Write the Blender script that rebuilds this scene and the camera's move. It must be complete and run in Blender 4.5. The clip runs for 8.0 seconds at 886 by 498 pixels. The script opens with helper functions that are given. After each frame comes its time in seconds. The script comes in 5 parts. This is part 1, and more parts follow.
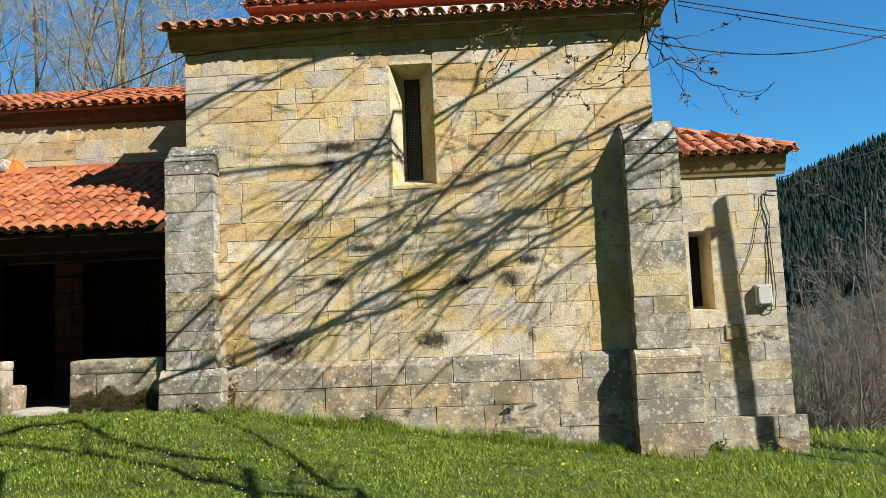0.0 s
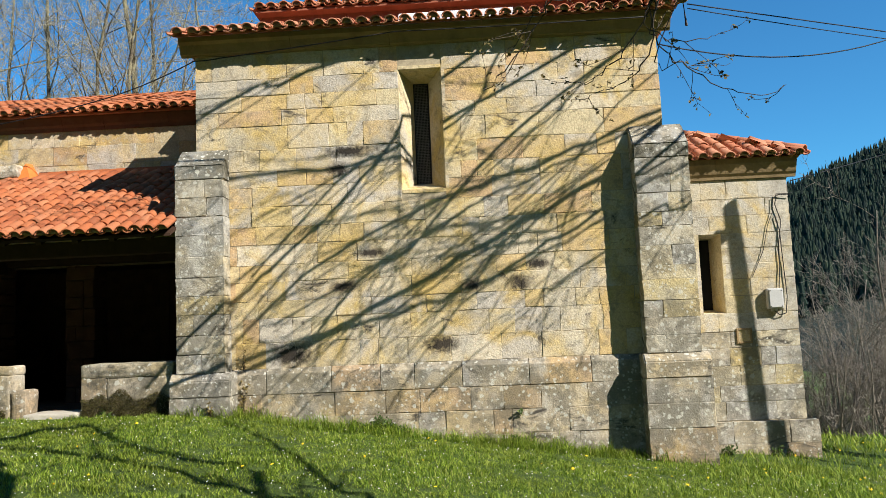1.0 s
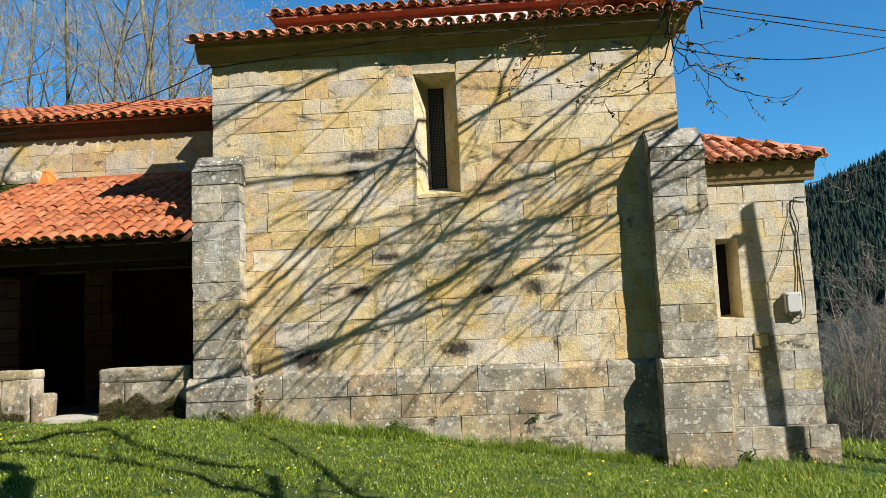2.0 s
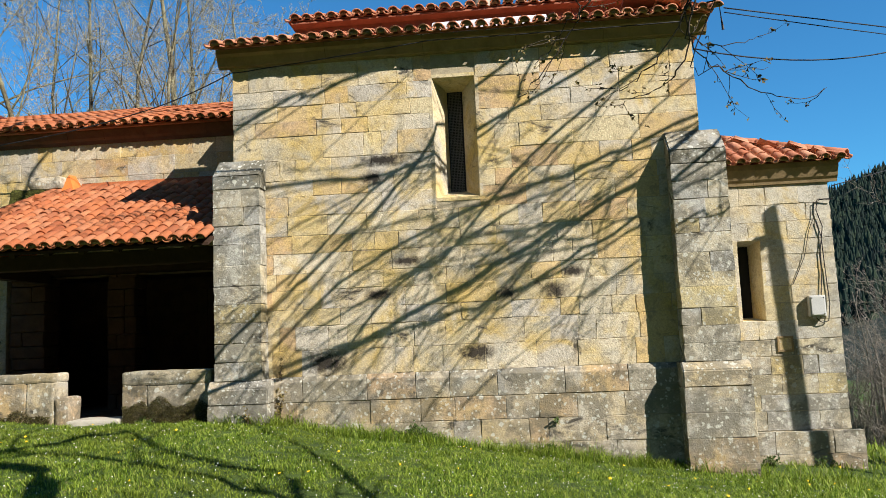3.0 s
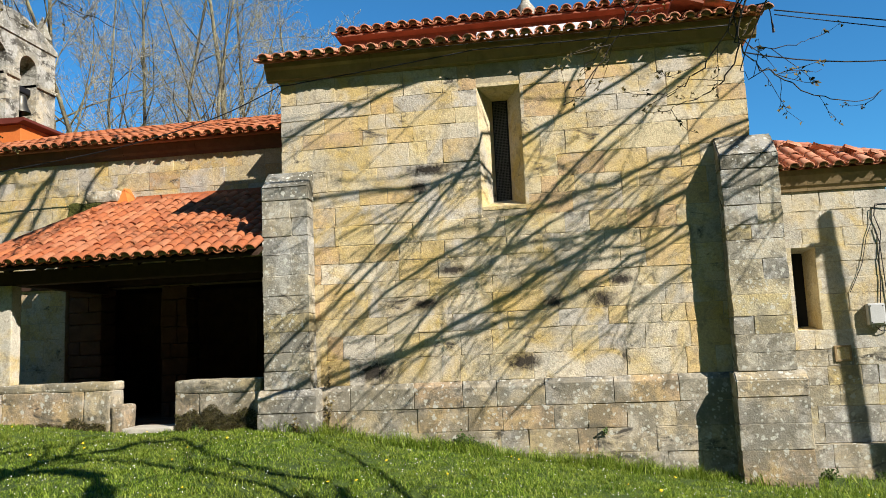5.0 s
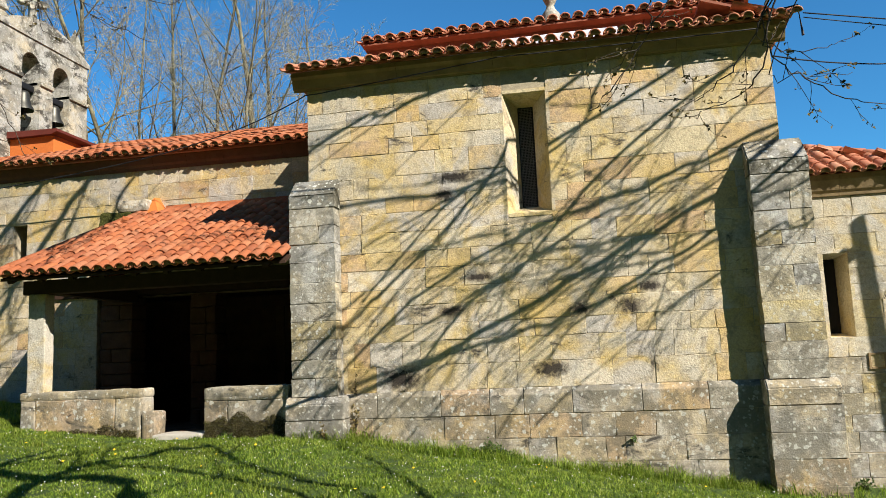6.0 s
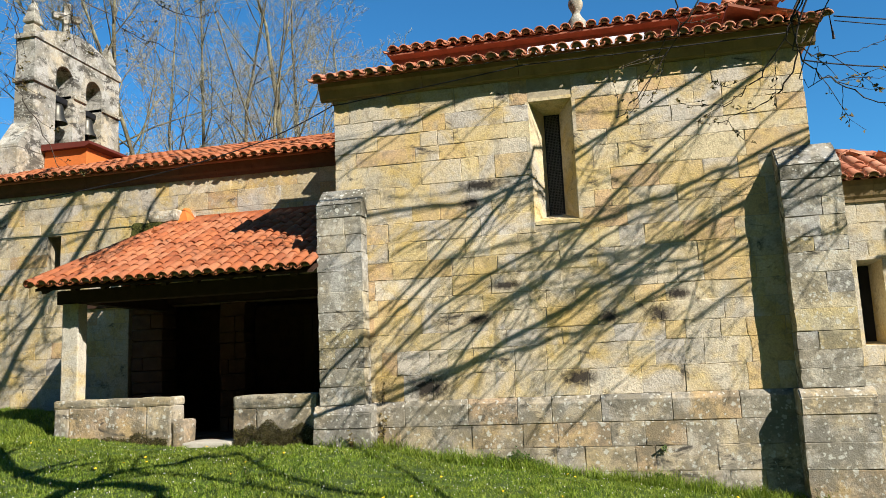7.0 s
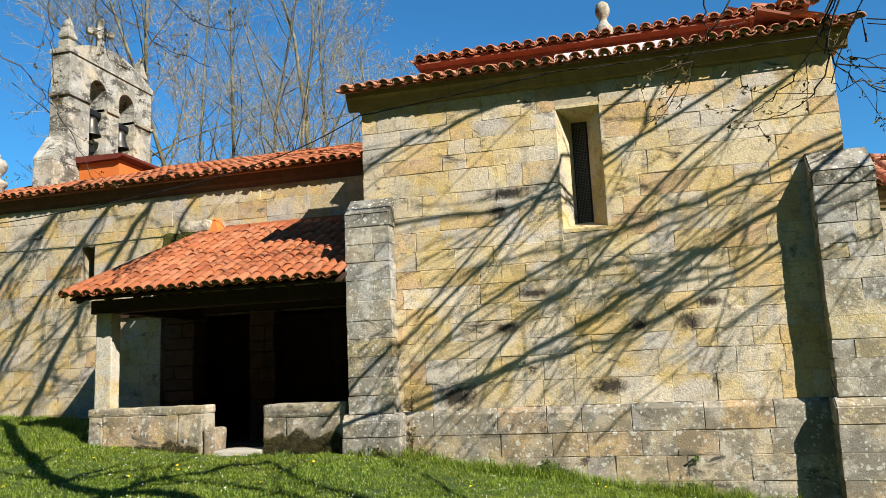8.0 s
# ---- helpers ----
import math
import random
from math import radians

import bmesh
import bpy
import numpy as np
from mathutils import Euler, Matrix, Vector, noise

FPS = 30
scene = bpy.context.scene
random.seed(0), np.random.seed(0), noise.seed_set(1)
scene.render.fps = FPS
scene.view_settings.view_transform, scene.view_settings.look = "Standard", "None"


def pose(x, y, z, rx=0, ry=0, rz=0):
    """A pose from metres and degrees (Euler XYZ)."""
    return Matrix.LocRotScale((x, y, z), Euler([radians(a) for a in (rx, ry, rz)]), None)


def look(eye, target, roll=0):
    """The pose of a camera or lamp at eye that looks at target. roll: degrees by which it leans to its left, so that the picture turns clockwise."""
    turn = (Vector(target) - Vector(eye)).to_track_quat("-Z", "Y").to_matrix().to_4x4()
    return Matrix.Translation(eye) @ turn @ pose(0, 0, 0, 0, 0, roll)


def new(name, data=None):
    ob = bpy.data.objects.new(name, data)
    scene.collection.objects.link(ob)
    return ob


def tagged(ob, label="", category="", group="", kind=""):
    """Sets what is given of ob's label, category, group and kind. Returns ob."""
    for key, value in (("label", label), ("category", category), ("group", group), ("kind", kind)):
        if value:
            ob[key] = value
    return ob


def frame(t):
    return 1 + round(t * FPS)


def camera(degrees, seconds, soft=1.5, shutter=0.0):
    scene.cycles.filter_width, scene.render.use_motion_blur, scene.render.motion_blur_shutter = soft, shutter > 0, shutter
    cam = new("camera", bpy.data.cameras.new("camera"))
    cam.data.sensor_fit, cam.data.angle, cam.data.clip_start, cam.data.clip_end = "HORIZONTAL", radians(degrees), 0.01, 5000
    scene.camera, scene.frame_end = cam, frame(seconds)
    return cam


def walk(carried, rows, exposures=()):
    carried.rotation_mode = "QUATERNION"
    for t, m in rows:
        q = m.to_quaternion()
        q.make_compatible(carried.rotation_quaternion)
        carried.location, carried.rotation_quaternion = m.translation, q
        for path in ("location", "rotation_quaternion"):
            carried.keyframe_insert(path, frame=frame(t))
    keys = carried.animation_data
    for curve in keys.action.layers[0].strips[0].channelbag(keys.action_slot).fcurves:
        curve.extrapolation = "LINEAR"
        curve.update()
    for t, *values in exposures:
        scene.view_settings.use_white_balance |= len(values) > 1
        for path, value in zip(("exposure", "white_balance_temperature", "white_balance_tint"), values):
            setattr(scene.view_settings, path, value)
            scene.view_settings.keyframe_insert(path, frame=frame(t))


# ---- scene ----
EYE = (0.0, -11.0, 1.6)
PATH = [
    (0.0, 1.92, 5.21, 2.45), (0.5, 2.22, 5.37, 2.47), (1.0, 2.60, 5.53, 2.48), (1.5, 3.11, 5.73, 2.47),
    (3.0, 5.15, 6.22, 2.48), (3.5, 5.94, 6.41, 2.47), (4.0, 6.79, 6.61, 2.48), (4.5, 7.65, 6.80, 2.48),
    (6.0, 10.50, 7.64, 2.49), (6.5, 11.48, 7.99, 2.50), (7.0, 12.49, 8.34, 2.50), (7.5, 13.52, 8.73, 2.50),
    (8.0, 14.56, 9.05, 2.51),
]
cam = camera(59.25, 8.0, soft=0.6)
walk(cam, [(t, pose(*EYE, 90 + p, r, y)) for t, y, p, r in PATH])

# ---- light ----
TO_SUN = Vector((0.654, -0.458, 0.602)).normalized()
world = bpy.data.worlds.new("sky")
scene.world = world
world.use_nodes = True
wn = world.node_tree.nodes
sky = wn.new("ShaderNodeTexSky")
sky.sky_type, sky.sun_disc = "NISHITA", False
sky.sun_elevation = math.asin(TO_SUN.z)
sky.sun_rotation = math.atan2(TO_SUN.x, TO_SUN.y)
sky.altitude, sky.air_density, sky.dust_density, sky.ozone_density = 300, 1.0, 0.1, 2.0
wn["Background"].inputs["Strength"].default_value = 0.062
tint = wn.new("ShaderNodeMix")
tint.data_type, tint.blend_type = "RGBA", "MULTIPLY"
tint.inputs[0].default_value, tint.inputs[7].default_value = 1.0, (0.40, 1.14, 1.56, 1)
world.node_tree.links.new(sky.outputs[0], tint.inputs[6])
world.node_tree.links.new(tint.outputs[2], wn["Background"].inputs["Color"])
sun = new("sun", bpy.data.lights.new("sun", "SUN"))
sun.data.energy, sun.data.angle, sun.data.color = 5.4, radians(0.3), (1.0, 0.95, 0.88)
sun.matrix_world = look(TO_SUN * 50, (0, 0, 0))
scene.view_settings.exposure = 0.72


# ---- materials ----
def mat(name, rough=0.8, metal=0.0):
    m = bpy.data.materials.new(name)
    m.use_nodes = True
    b = m.node_tree.nodes["Principled BSDF"]
    b.inputs["Roughness"].default_value, b.inputs["Metallic"].default_value = rough, metal
    b.inputs["Specular IOR Level"].default_value = 0.25
    return m, m.node_tree, b


class Web:
    """Small helper to wire shader nodes."""

    def __init__(self, tree):
        self.tree = tree

    def node(self, kind, **inputs):
        n = self.tree.nodes.new("ShaderNode" + kind)
        for key, value in inputs.items():
            self.put(n.inputs[key.replace("_", " ")], value)
        return n

    def put(self, socket, value):
        if isinstance(value, bpy.types.NodeSocket):
            self.tree.links.new(value, socket)
        else:
            socket.default_value = value

    def noise(self, scale, detail=4.0, rough=0.55, vector=None, dist=0.0):
        n = self.node("TexNoise", Scale=scale, Detail=detail, Roughness=rough, Distortion=dist)
        if vector is not None:
            self.put(n.inputs["Vector"], vector)
        return n.outputs["Fac"]

    def ramp(self, fac, stops, kind="LINEAR"):
        n = self.tree.nodes.new("ShaderNodeValToRGB")
        n.color_ramp.interpolation = kind
        els = n.color_ramp.elements
        while len(els) < len(stops):
            els.new(0.5)
        for e, (p, c) in zip(els, stops):
            e.position = p
            e.color = (*c, 1) if not isinstance(c, float) else (c, c, c, 1)
        self.put(n.inputs["Fac"], fac)
        return n.outputs["Color"]

    def mix(self, fac, a, b, blend="MIX"):
        n = self.tree.nodes.new("ShaderNodeMix")
        n.data_type, n.blend_type = "RGBA", blend
        self.put(n.inputs[0], fac)
        for s, v in ((n.inputs[6], a), (n.inputs[7], b)):
            self.put(s, (*v, 1) if isinstance(v, tuple) and len(v) == 3 else v)
        return n.outputs[2]

    def maths(self, op, a, b=0.0):
        n = self.tree.nodes.new("ShaderNodeMath")
        n.operation = op
        self.put(n.inputs[0], a)
        self.put(n.inputs[1], b)
        return n.outputs[0]

    def bump(self, bsdf, height, strength, distance):
        n = self.node("Bump", Strength=strength, Distance=distance, Height=height)
        self.put(bsdf.inputs["Normal"], n.outputs[0])


def stone_material(name, palette, lichen, soot, seed, stains=()):
    """Ashlar: a colour for each block, tonal drift inside it, lichen spots and dark stains."""
    m, tree, b = mat(name, 0.92)
    w = Web(tree)
    info, geo = w.node("ObjectInfo"), w.node("NewGeometry")
    shift = w.node("Mapping", Vector=geo.outputs["Position"], Location=(seed, seed * 1.7, 0))
    p = shift.outputs[0]
    n = len(palette)
    base = w.ramp(info.outputs["Random"], [(i / n, c) for i, c in enumerate(palette)], "CONSTANT")
    drift = w.noise(1.3, 5, 0.62, p, 0.8)
    base = w.mix(w.ramp(drift, [(0.45, 0.0), (0.64, 0.85 if lichen < 0.5 else 0.35)]), base, (0.56, 0.395, 0.13))
    grey = w.noise(1.1, 5, 0.66, p, 0.5)
    base = w.mix(w.ramp(grey, [(0.50, 0.0), (0.66, 0.8)]), base, (0.36, 0.345, 0.30))
    value = w.node("HueSaturation", Color=base, Value=w.maths("ADD", w.maths("MULTIPLY", w.maths("FRACT", w.maths("MULTIPLY", info.outputs["Random"], 37.7)), 0.16), 0.91))
    base = value.outputs[0]
    fine = w.noise(34, 6, 0.72, p)
    base = w.mix(0.55, base, w.ramp(fine, [(0.3, 0.28), (0.7, 0.74)]), "OVERLAY")
    base = w.mix(0.35, base, w.ramp(w.noise(110, 3, 0.7, p), [(0.32, 0.3), (0.68, 0.72)]), "OVERLAY")
    rub = w.noise(6.5, 6, 0.7, p, 0.6)
    base = w.mix(w.ramp(rub, [(0.52, 0.0), (0.68, 0.6)]), base, (0.19, 0.155, 0.105))
    streak = w.node("Mapping", Vector=p, Scale=(1.0, 1.0, 1.9)).outputs[0]
    dark = w.noise(1.7, 6, 0.7, streak, 0.7)
    base = w.mix(w.ramp(dark, [(soot, 0.0), (soot + 0.09, 0.92)]), base, (0.045, 0.04, 0.034))
    for x, z, rx, rz in stains:
        near = w.node("Mapping", Vector=geo.outputs["Position"], Location=(-x / rx, 0, -z / rz), Scale=(1 / rx, 0, 1 / rz)).outputs[0]
        far = w.tree.nodes.new("ShaderNodeVectorMath")
        far.operation = "LENGTH"
        w.put(far.inputs[0], near)
        ragged = w.maths("ADD", far.outputs["Value"], w.maths("MULTIPLY", w.noise(11, 6, 0.7, p, 0.6), 1.6))
        base = w.mix(w.ramp(w.maths("MULTIPLY", ragged, 0.5), [(0.55, 0.97), (0.84, 0.0)]), base, (0.035, 0.028, 0.022))
    if lichen > 0:
        patch = w.noise(2.3, 4, 0.6, p)
        film = w.noise(13.0, 7, 0.75, p, 0.4)
        base = w.mix(w.ramp(w.maths("MULTIPLY", film, w.ramp(patch, [(0.36, 0.3), (0.6, 1.0)])), [(0.26, 0.0), (0.42, lichen)]), base, (0.125, 0.115, 0.085))
        for scale, low, high in ((7.5, 0.20, 0.26), (17.0, 0.24, 0.31)):
            v = w.node("TexVoronoi", Scale=scale, Randomness=1.0)
            warp = w.mix(0.06, p, w.node("TexNoise", Scale=22.0, Vector=p).outputs["Color"])
            w.put(v.inputs["Vector"], warp)
            pick = w.ramp(w.node("SeparateColor", Color=v.outputs["Color"]).outputs[0], [(0.35, 0.0), (0.5, 1.0)])
            spot = w.ramp(v.outputs["Distance"], [(low, 1.0), (high, 0.0)])
            base = w.mix(w.maths("MULTIPLY", w.maths("MULTIPLY", spot, pick), 0.9 * min(1.0, lichen + 0.15)), base, (0.56, 0.55, 0.47))
    w.put(b.inputs["Base Color"], base)
    pits = w.node("TexVoronoi", Scale=48.0, Vector=p).outputs["Distance"]
    h = w.maths("ADD", w.maths("ADD", w.maths("MULTIPLY", w.noise(9, 7, 0.66, p), 0.5), w.maths("MULTIPLY", w.noise(20, 4, 0.6, p, 0.8), 0.35)), w.maths("MULTIPLY", w.maths("ADD", fine, w.maths("MULTIPLY", pits, 0.4)), 0.35))
    w.bump(b, h, 0.8, 0.018)
    return m


CREAM = [(0.592, 0.505, 0.361), (0.568, 0.468, 0.294), (0.574, 0.431, 0.22), (0.524, 0.468, 0.388), (0.605, 0.518, 0.381), (0.555, 0.443, 0.254), (0.58, 0.493, 0.348), (0.537, 0.474, 0.381), (0.561, 0.406, 0.204), (0.592, 0.505, 0.368), (0.499, 0.446, 0.368), (0.574, 0.474, 0.294), (0.543, 0.375, 0.207), (0.586, 0.499, 0.354)]
GREYS = [(0.36, 0.33, 0.26), (0.40, 0.37, 0.30), (0.31, 0.295, 0.255), (0.42, 0.36, 0.25), (0.35, 0.335, 0.30), (0.38, 0.345, 0.28)]
STAINS = [(-2.65, 1.26, 0.42, 0.25), (-0.51, 1.33, 0.38, 0.17), (0.89, 2.4, 0.27, 0.11), (0.62, 2.13, 0.25, 0.17), (-0.06, 2.14, 0.21, 0.15), (-1.93, 3.9, 0.23, 0.15), (-1.48, 2.66, 0.3, 0.1), (-1.9, 2.2, 0.28, 0.11), (-1.75, 4.15, 0.49, 0.13)]
M_STONE = stone_material("cream_sandstone", CREAM, 0.0, 0.60, 3.1, STAINS)
M_NAVE = stone_material("ochre_sandstone", [(r * 0.88, g * 0.86, b * 0.84) for r, g, b in CREAM], 0.15, 0.60, 11.3)
M_PLINTH = stone_material("lichened_grey_sandstone", [(r * 0.97, g * 0.94, b * 0.90) for r, g, b in GREYS + [(0.40, 0.30, 0.19), (0.45, 0.40, 0.31), (0.38, 0.29, 0.18)]], 0.62, 0.57, 7.7)
M_CAP = stone_material("lichen_crusted_cap", [(0.20, 0.20, 0.175), (0.26, 0.25, 0.22)], 0.95, 0.56, 17.7)
M_APSE = stone_material("pale_apse_sandstone", [(0.52, 0.47, 0.36), (0.55, 0.49, 0.37), (0.50, 0.46, 0.38), (0.55, 0.46, 0.28), (0.53, 0.48, 0.38)], 0.12, 0.66, 41.2)
M_BUTT = stone_material("weathered_buttress_stone", [(0.41, 0.375, 0.295), (0.44, 0.405, 0.325), (0.35, 0.335, 0.29), (0.45, 0.395, 0.275), (0.38, 0.365, 0.325), (0.44, 0.365, 0.20)], 0.58, 0.57, 21.4)
M_BELFRY = stone_material("pale_lichened_limestone", [(0.43, 0.41, 0.355), (0.47, 0.445, 0.375), (0.40, 0.385, 0.34)], 0.5, 0.505, 31.0)


def plain_material(name, colour, vary, rough=0.8, scale=6.0, bump=0.3, dist=0.01, metal=0.0, darker=0.6):
    m, tree, b = mat(name, rough, metal)
    w = Web(tree)
    p = w.node("NewGeometry").outputs["Position"]
    n1, n2 = w.noise(scale, 6, 0.6, p, 0.3), w.noise(scale * 7, 5, 0.65, p)
    low = tuple(c * darker for c in colour)
    c = w.mix(w.ramp(n1, [(0.35, 0.0), (0.68, vary)]), colour, low)
    c = w.mix(0.35, c, w.ramp(n2, [(0.3, 0.36), (0.7, 0.64)]), "OVERLAY")
    w.put(b.inputs["Base Color"], c)
    if bump:
        w.bump(b, w.maths("ADD", n1, w.maths("MULTIPLY", n2, 0.5)), bump, dist)
    return m


M_MORTAR = plain_material("lime_mortar", (0.44, 0.37, 0.25), 0.8, 0.95, 9, 0.5, 0.02)
M_CORNICE = plain_material("brown_cornice_stone", (0.30, 0.215, 0.11), 0.8, 0.9, 4, 0.5, 0.02)
M_FASCIA = plain_material("red_stained_board", (0.36, 0.125, 0.07), 0.7, 0.6, 5, 0.2, 0.004)
M_ORANGE = plain_material("orange_painted_render", (0.58, 0.16, 0.035), 0.4, 0.75, 3, 0.2, 0.004, darker=0.8)
M_SHEET = plain_material("dark_red_roof_sheet", (0.13, 0.03, 0.02), 0.4, 0.5, 5, 0.1, 0.002)
M_WOOD = plain_material("dark_timber", (0.05, 0.026, 0.015), 0.7, 0.75, 8, 0.4, 0.006)
M_DOOR = plain_material("brown_door_timber", (0.13, 0.07, 0.035), 0.6, 0.7, 8, 0.3, 0.004)
M_FELT = plain_material("white_roof_membrane", (0.66, 0.66, 0.70), 0.2, 0.6, 8, 0.1, 0.002, darker=0.9)
M_IRON = plain_material("black_wrought_iron", (0.03, 0.03, 0.032), 0.4, 0.55, 20, 0.2, 0.002, metal=0.6)
M_MESH = plain_material("rusty_wire_mesh", (0.16, 0.15, 0.14), 0.5, 0.5, 20, 0.1, 0.001, metal=0.3)
M_BRONZE = plain_material("dark_bronze", (0.09, 0.085, 0.07), 0.5, 0.45, 12, 0.2, 0.003, metal=0.8)
M_CABLE = plain_material("black_cable_rubber", (0.02, 0.02, 0.022), 0.3, 0.6, 30, 0.0)
M_PLASTIC = plain_material("grey_box_plastic", (0.48, 0.48, 0.46), 0.3, 0.5, 9, 0.05, 0.001, darker=0.8)
# near-black paint that stands in for unlit rooms behind the windows
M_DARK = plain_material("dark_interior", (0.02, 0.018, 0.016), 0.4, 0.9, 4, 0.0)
M_MOSS = plain_material("dry_green_moss", (0.10, 0.10, 0.02), 0.8, 0.95, 24, 1.0, 0.03, darker=0.35)
M_STEPSTONE = plain_material("worn_pale_flagstone", (0.46, 0.42, 0.34), 0.5, 0.85, 5, 0.4, 0.01)
M_EAVEWOOD = plain_material("dark_red_brown_eaves", (0.15, 0.07, 0.045), 0.8, 0.85, 5, 0.5, 0.012)
# brown rubble with the porch's deep shade put into its colour
M_ROUGH = plain_material("shade_darkened_rubble", (0.12, 0.062, 0.038), 0.8, 0.95, 4, 0.8, 0.03)
M_EARTH = plain_material("brown_earth", (0.10, 0.07, 0.04), 0.7, 0.95, 5, 0.8, 0.03)


def tile_material(name, palette):
    """Clay: a firing colour for each tile, with sooty and pale bloom."""
    m, tree, b = mat(name, 0.75)
    w = Web(tree)
    geo, info = w.node("NewGeometry"), w.node("ObjectInfo")
    p = geo.outputs["Position"]
    rnd = w.maths("FRACT", w.maths("ADD", info.outputs["Random"], geo.outputs["Random Per Island"]))
    n = len(palette)
    c = w.ramp(rnd, [((i + 0.5) / n, q) for i, q in enumerate(palette)])
    n1, n2 = w.noise(5, 6, 0.65, p, 0.5), w.noise(40, 5, 0.7, p)
    c = w.mix(w.ramp(n1, [(0.5, 0.0), (0.75, 0.6)]), c, (0.20, 0.085, 0.04))
    c = w.mix(0.45, c, w.ramp(n2, [(0.3, 0.35), (0.7, 0.66)]), "OVERLAY")
    w.put(b.inputs["Base Color"], c)
    w.bump(b, w.maths("ADD", n2, n1), 0.35, 0.008)
    return m


M_TILE = tile_material("orange_clay_tile", [(0.33, 0.095, 0.034), (0.39, 0.125, 0.046), (0.25, 0.07, 0.028), (0.43, 0.16, 0.07), (0.31, 0.095, 0.038), (0.37, 0.14, 0.065)])
M_TILE_OLD = tile_material("red_clay_tile", [(0.44, 0.155, 0.08), (0.53, 0.225, 0.125), (0.36, 0.12, 0.065), (0.58, 0.29, 0.175), (0.46, 0.18, 0.10)])


# ---- mesh helpers ----
def part(name, bm, material, parent=None, label="", smooth=False):
    me = bpy.data.meshes.new(name)
    bm.to_mesh(me)
    bm.free()
    return hang(name, me, material, parent, label, smooth)


def hang(name, me, material, parent=None, label="", smooth=False):
    if not me.materials:
        me.materials.append(material)
    if smooth:
        me.polygons.foreach_set("use_smooth", [True] * len(me.polygons))
    ob = new(name, me)
    if parent is not None:
        ob.parent = parent
    if label:
        tagged(ob, label)
    return ob


def thing(name, at, label, category, group="", kind=""):
    ob = new(name)
    ob.location = at
    ob.empty_display_size = 0.2
    # children are built in world places, so undo the parent's shift
    return tagged(ob, label, category, group, kind)


def settle(ob):
    """Parts were built in world coordinates: cancel the offset of the thing's base."""
    for c in ob.children:
        c.matrix_parent_inverse = Matrix.Translation(-Vector(ob.location))


def block(bm, lo, hi, bevel=0.0):
    made = bmesh.ops.create_cube(bm, size=1.0)["verts"]
    lo, hi = Vector(lo), Vector(hi)
    bmesh.ops.scale(bm, vec=hi - lo, verts=made)
    bmesh.ops.translate(bm, vec=(lo + hi) / 2, verts=made)
    if bevel:
        edges = list({e for v in made for e in v.link_edges})
        bmesh.ops.bevel(bm, geom=edges, offset=bevel, segments=2, affect="EDGES", profile=0.6)
    return bm


def one_block(lo, hi, bevel=0.0):
    return block(bmesh.new(), lo, hi, bevel)


def prism(points, lo, hi, axis=0):
    """A closed outline in two coordinates, drawn out along the third axis."""
    bm = bmesh.new()
    rings = []
    for v in (lo, hi):
        ring = []
        for a, b in points:
            co = [a, b]
            co.insert(axis, v)
            ring.append(bm.verts.new(co))
        rings.append(ring)
    n = len(points)
    bm.faces.new(rings[0])
    bm.faces.new(rings[1][::-1])
    for i in range(n):
        bm.faces.new((rings[0][i], rings[1][i], rings[1][(i + 1) % n], rings[0][(i + 1) % n]))
    bmesh.ops.recalc_face_normals(bm, faces=bm.faces)
    return bm


def tubes(paths, sides=6):
    """Tapered tubes as vertex and face lists; each path is a list of (point, radius)."""
    verts, faces = [], []
    for path in paths:
        base = len(verts)
        for i, (p, r) in enumerate(path):
            a, b = path[max(i - 1, 0)][0], path[min(i + 1, len(path) - 1)][0]
            d = (b - a).normalized() if (b - a).length > 1e-6 else Vector((0, 0, 1))
            u = d.orthogonal().normalized()
            v = d.cross(u)
            for k in range(sides):
                a2 = 2 * math.pi * k / sides
                verts.append(p + (u * math.cos(a2) + v * math.sin(a2)) * r)
        for i in range(len(path) - 1):
            for k in range(sides):
                k2 = (k + 1) % sides
                s = base + i * sides
                faces.append((s + k, s + k2, s + sides + k2, s + sides + k))
        faces.append(tuple(base + k for k in range(sides))[::-1])
        faces.append(tuple(base + (len(path) - 1) * sides + k for k in range(sides)))
    return verts, faces


def mesh_of(name, verts, faces):
    me = bpy.data.meshes.new(name)
    me.from_pydata([tuple(v) for v in verts], [], faces)
    me.update()
    return me


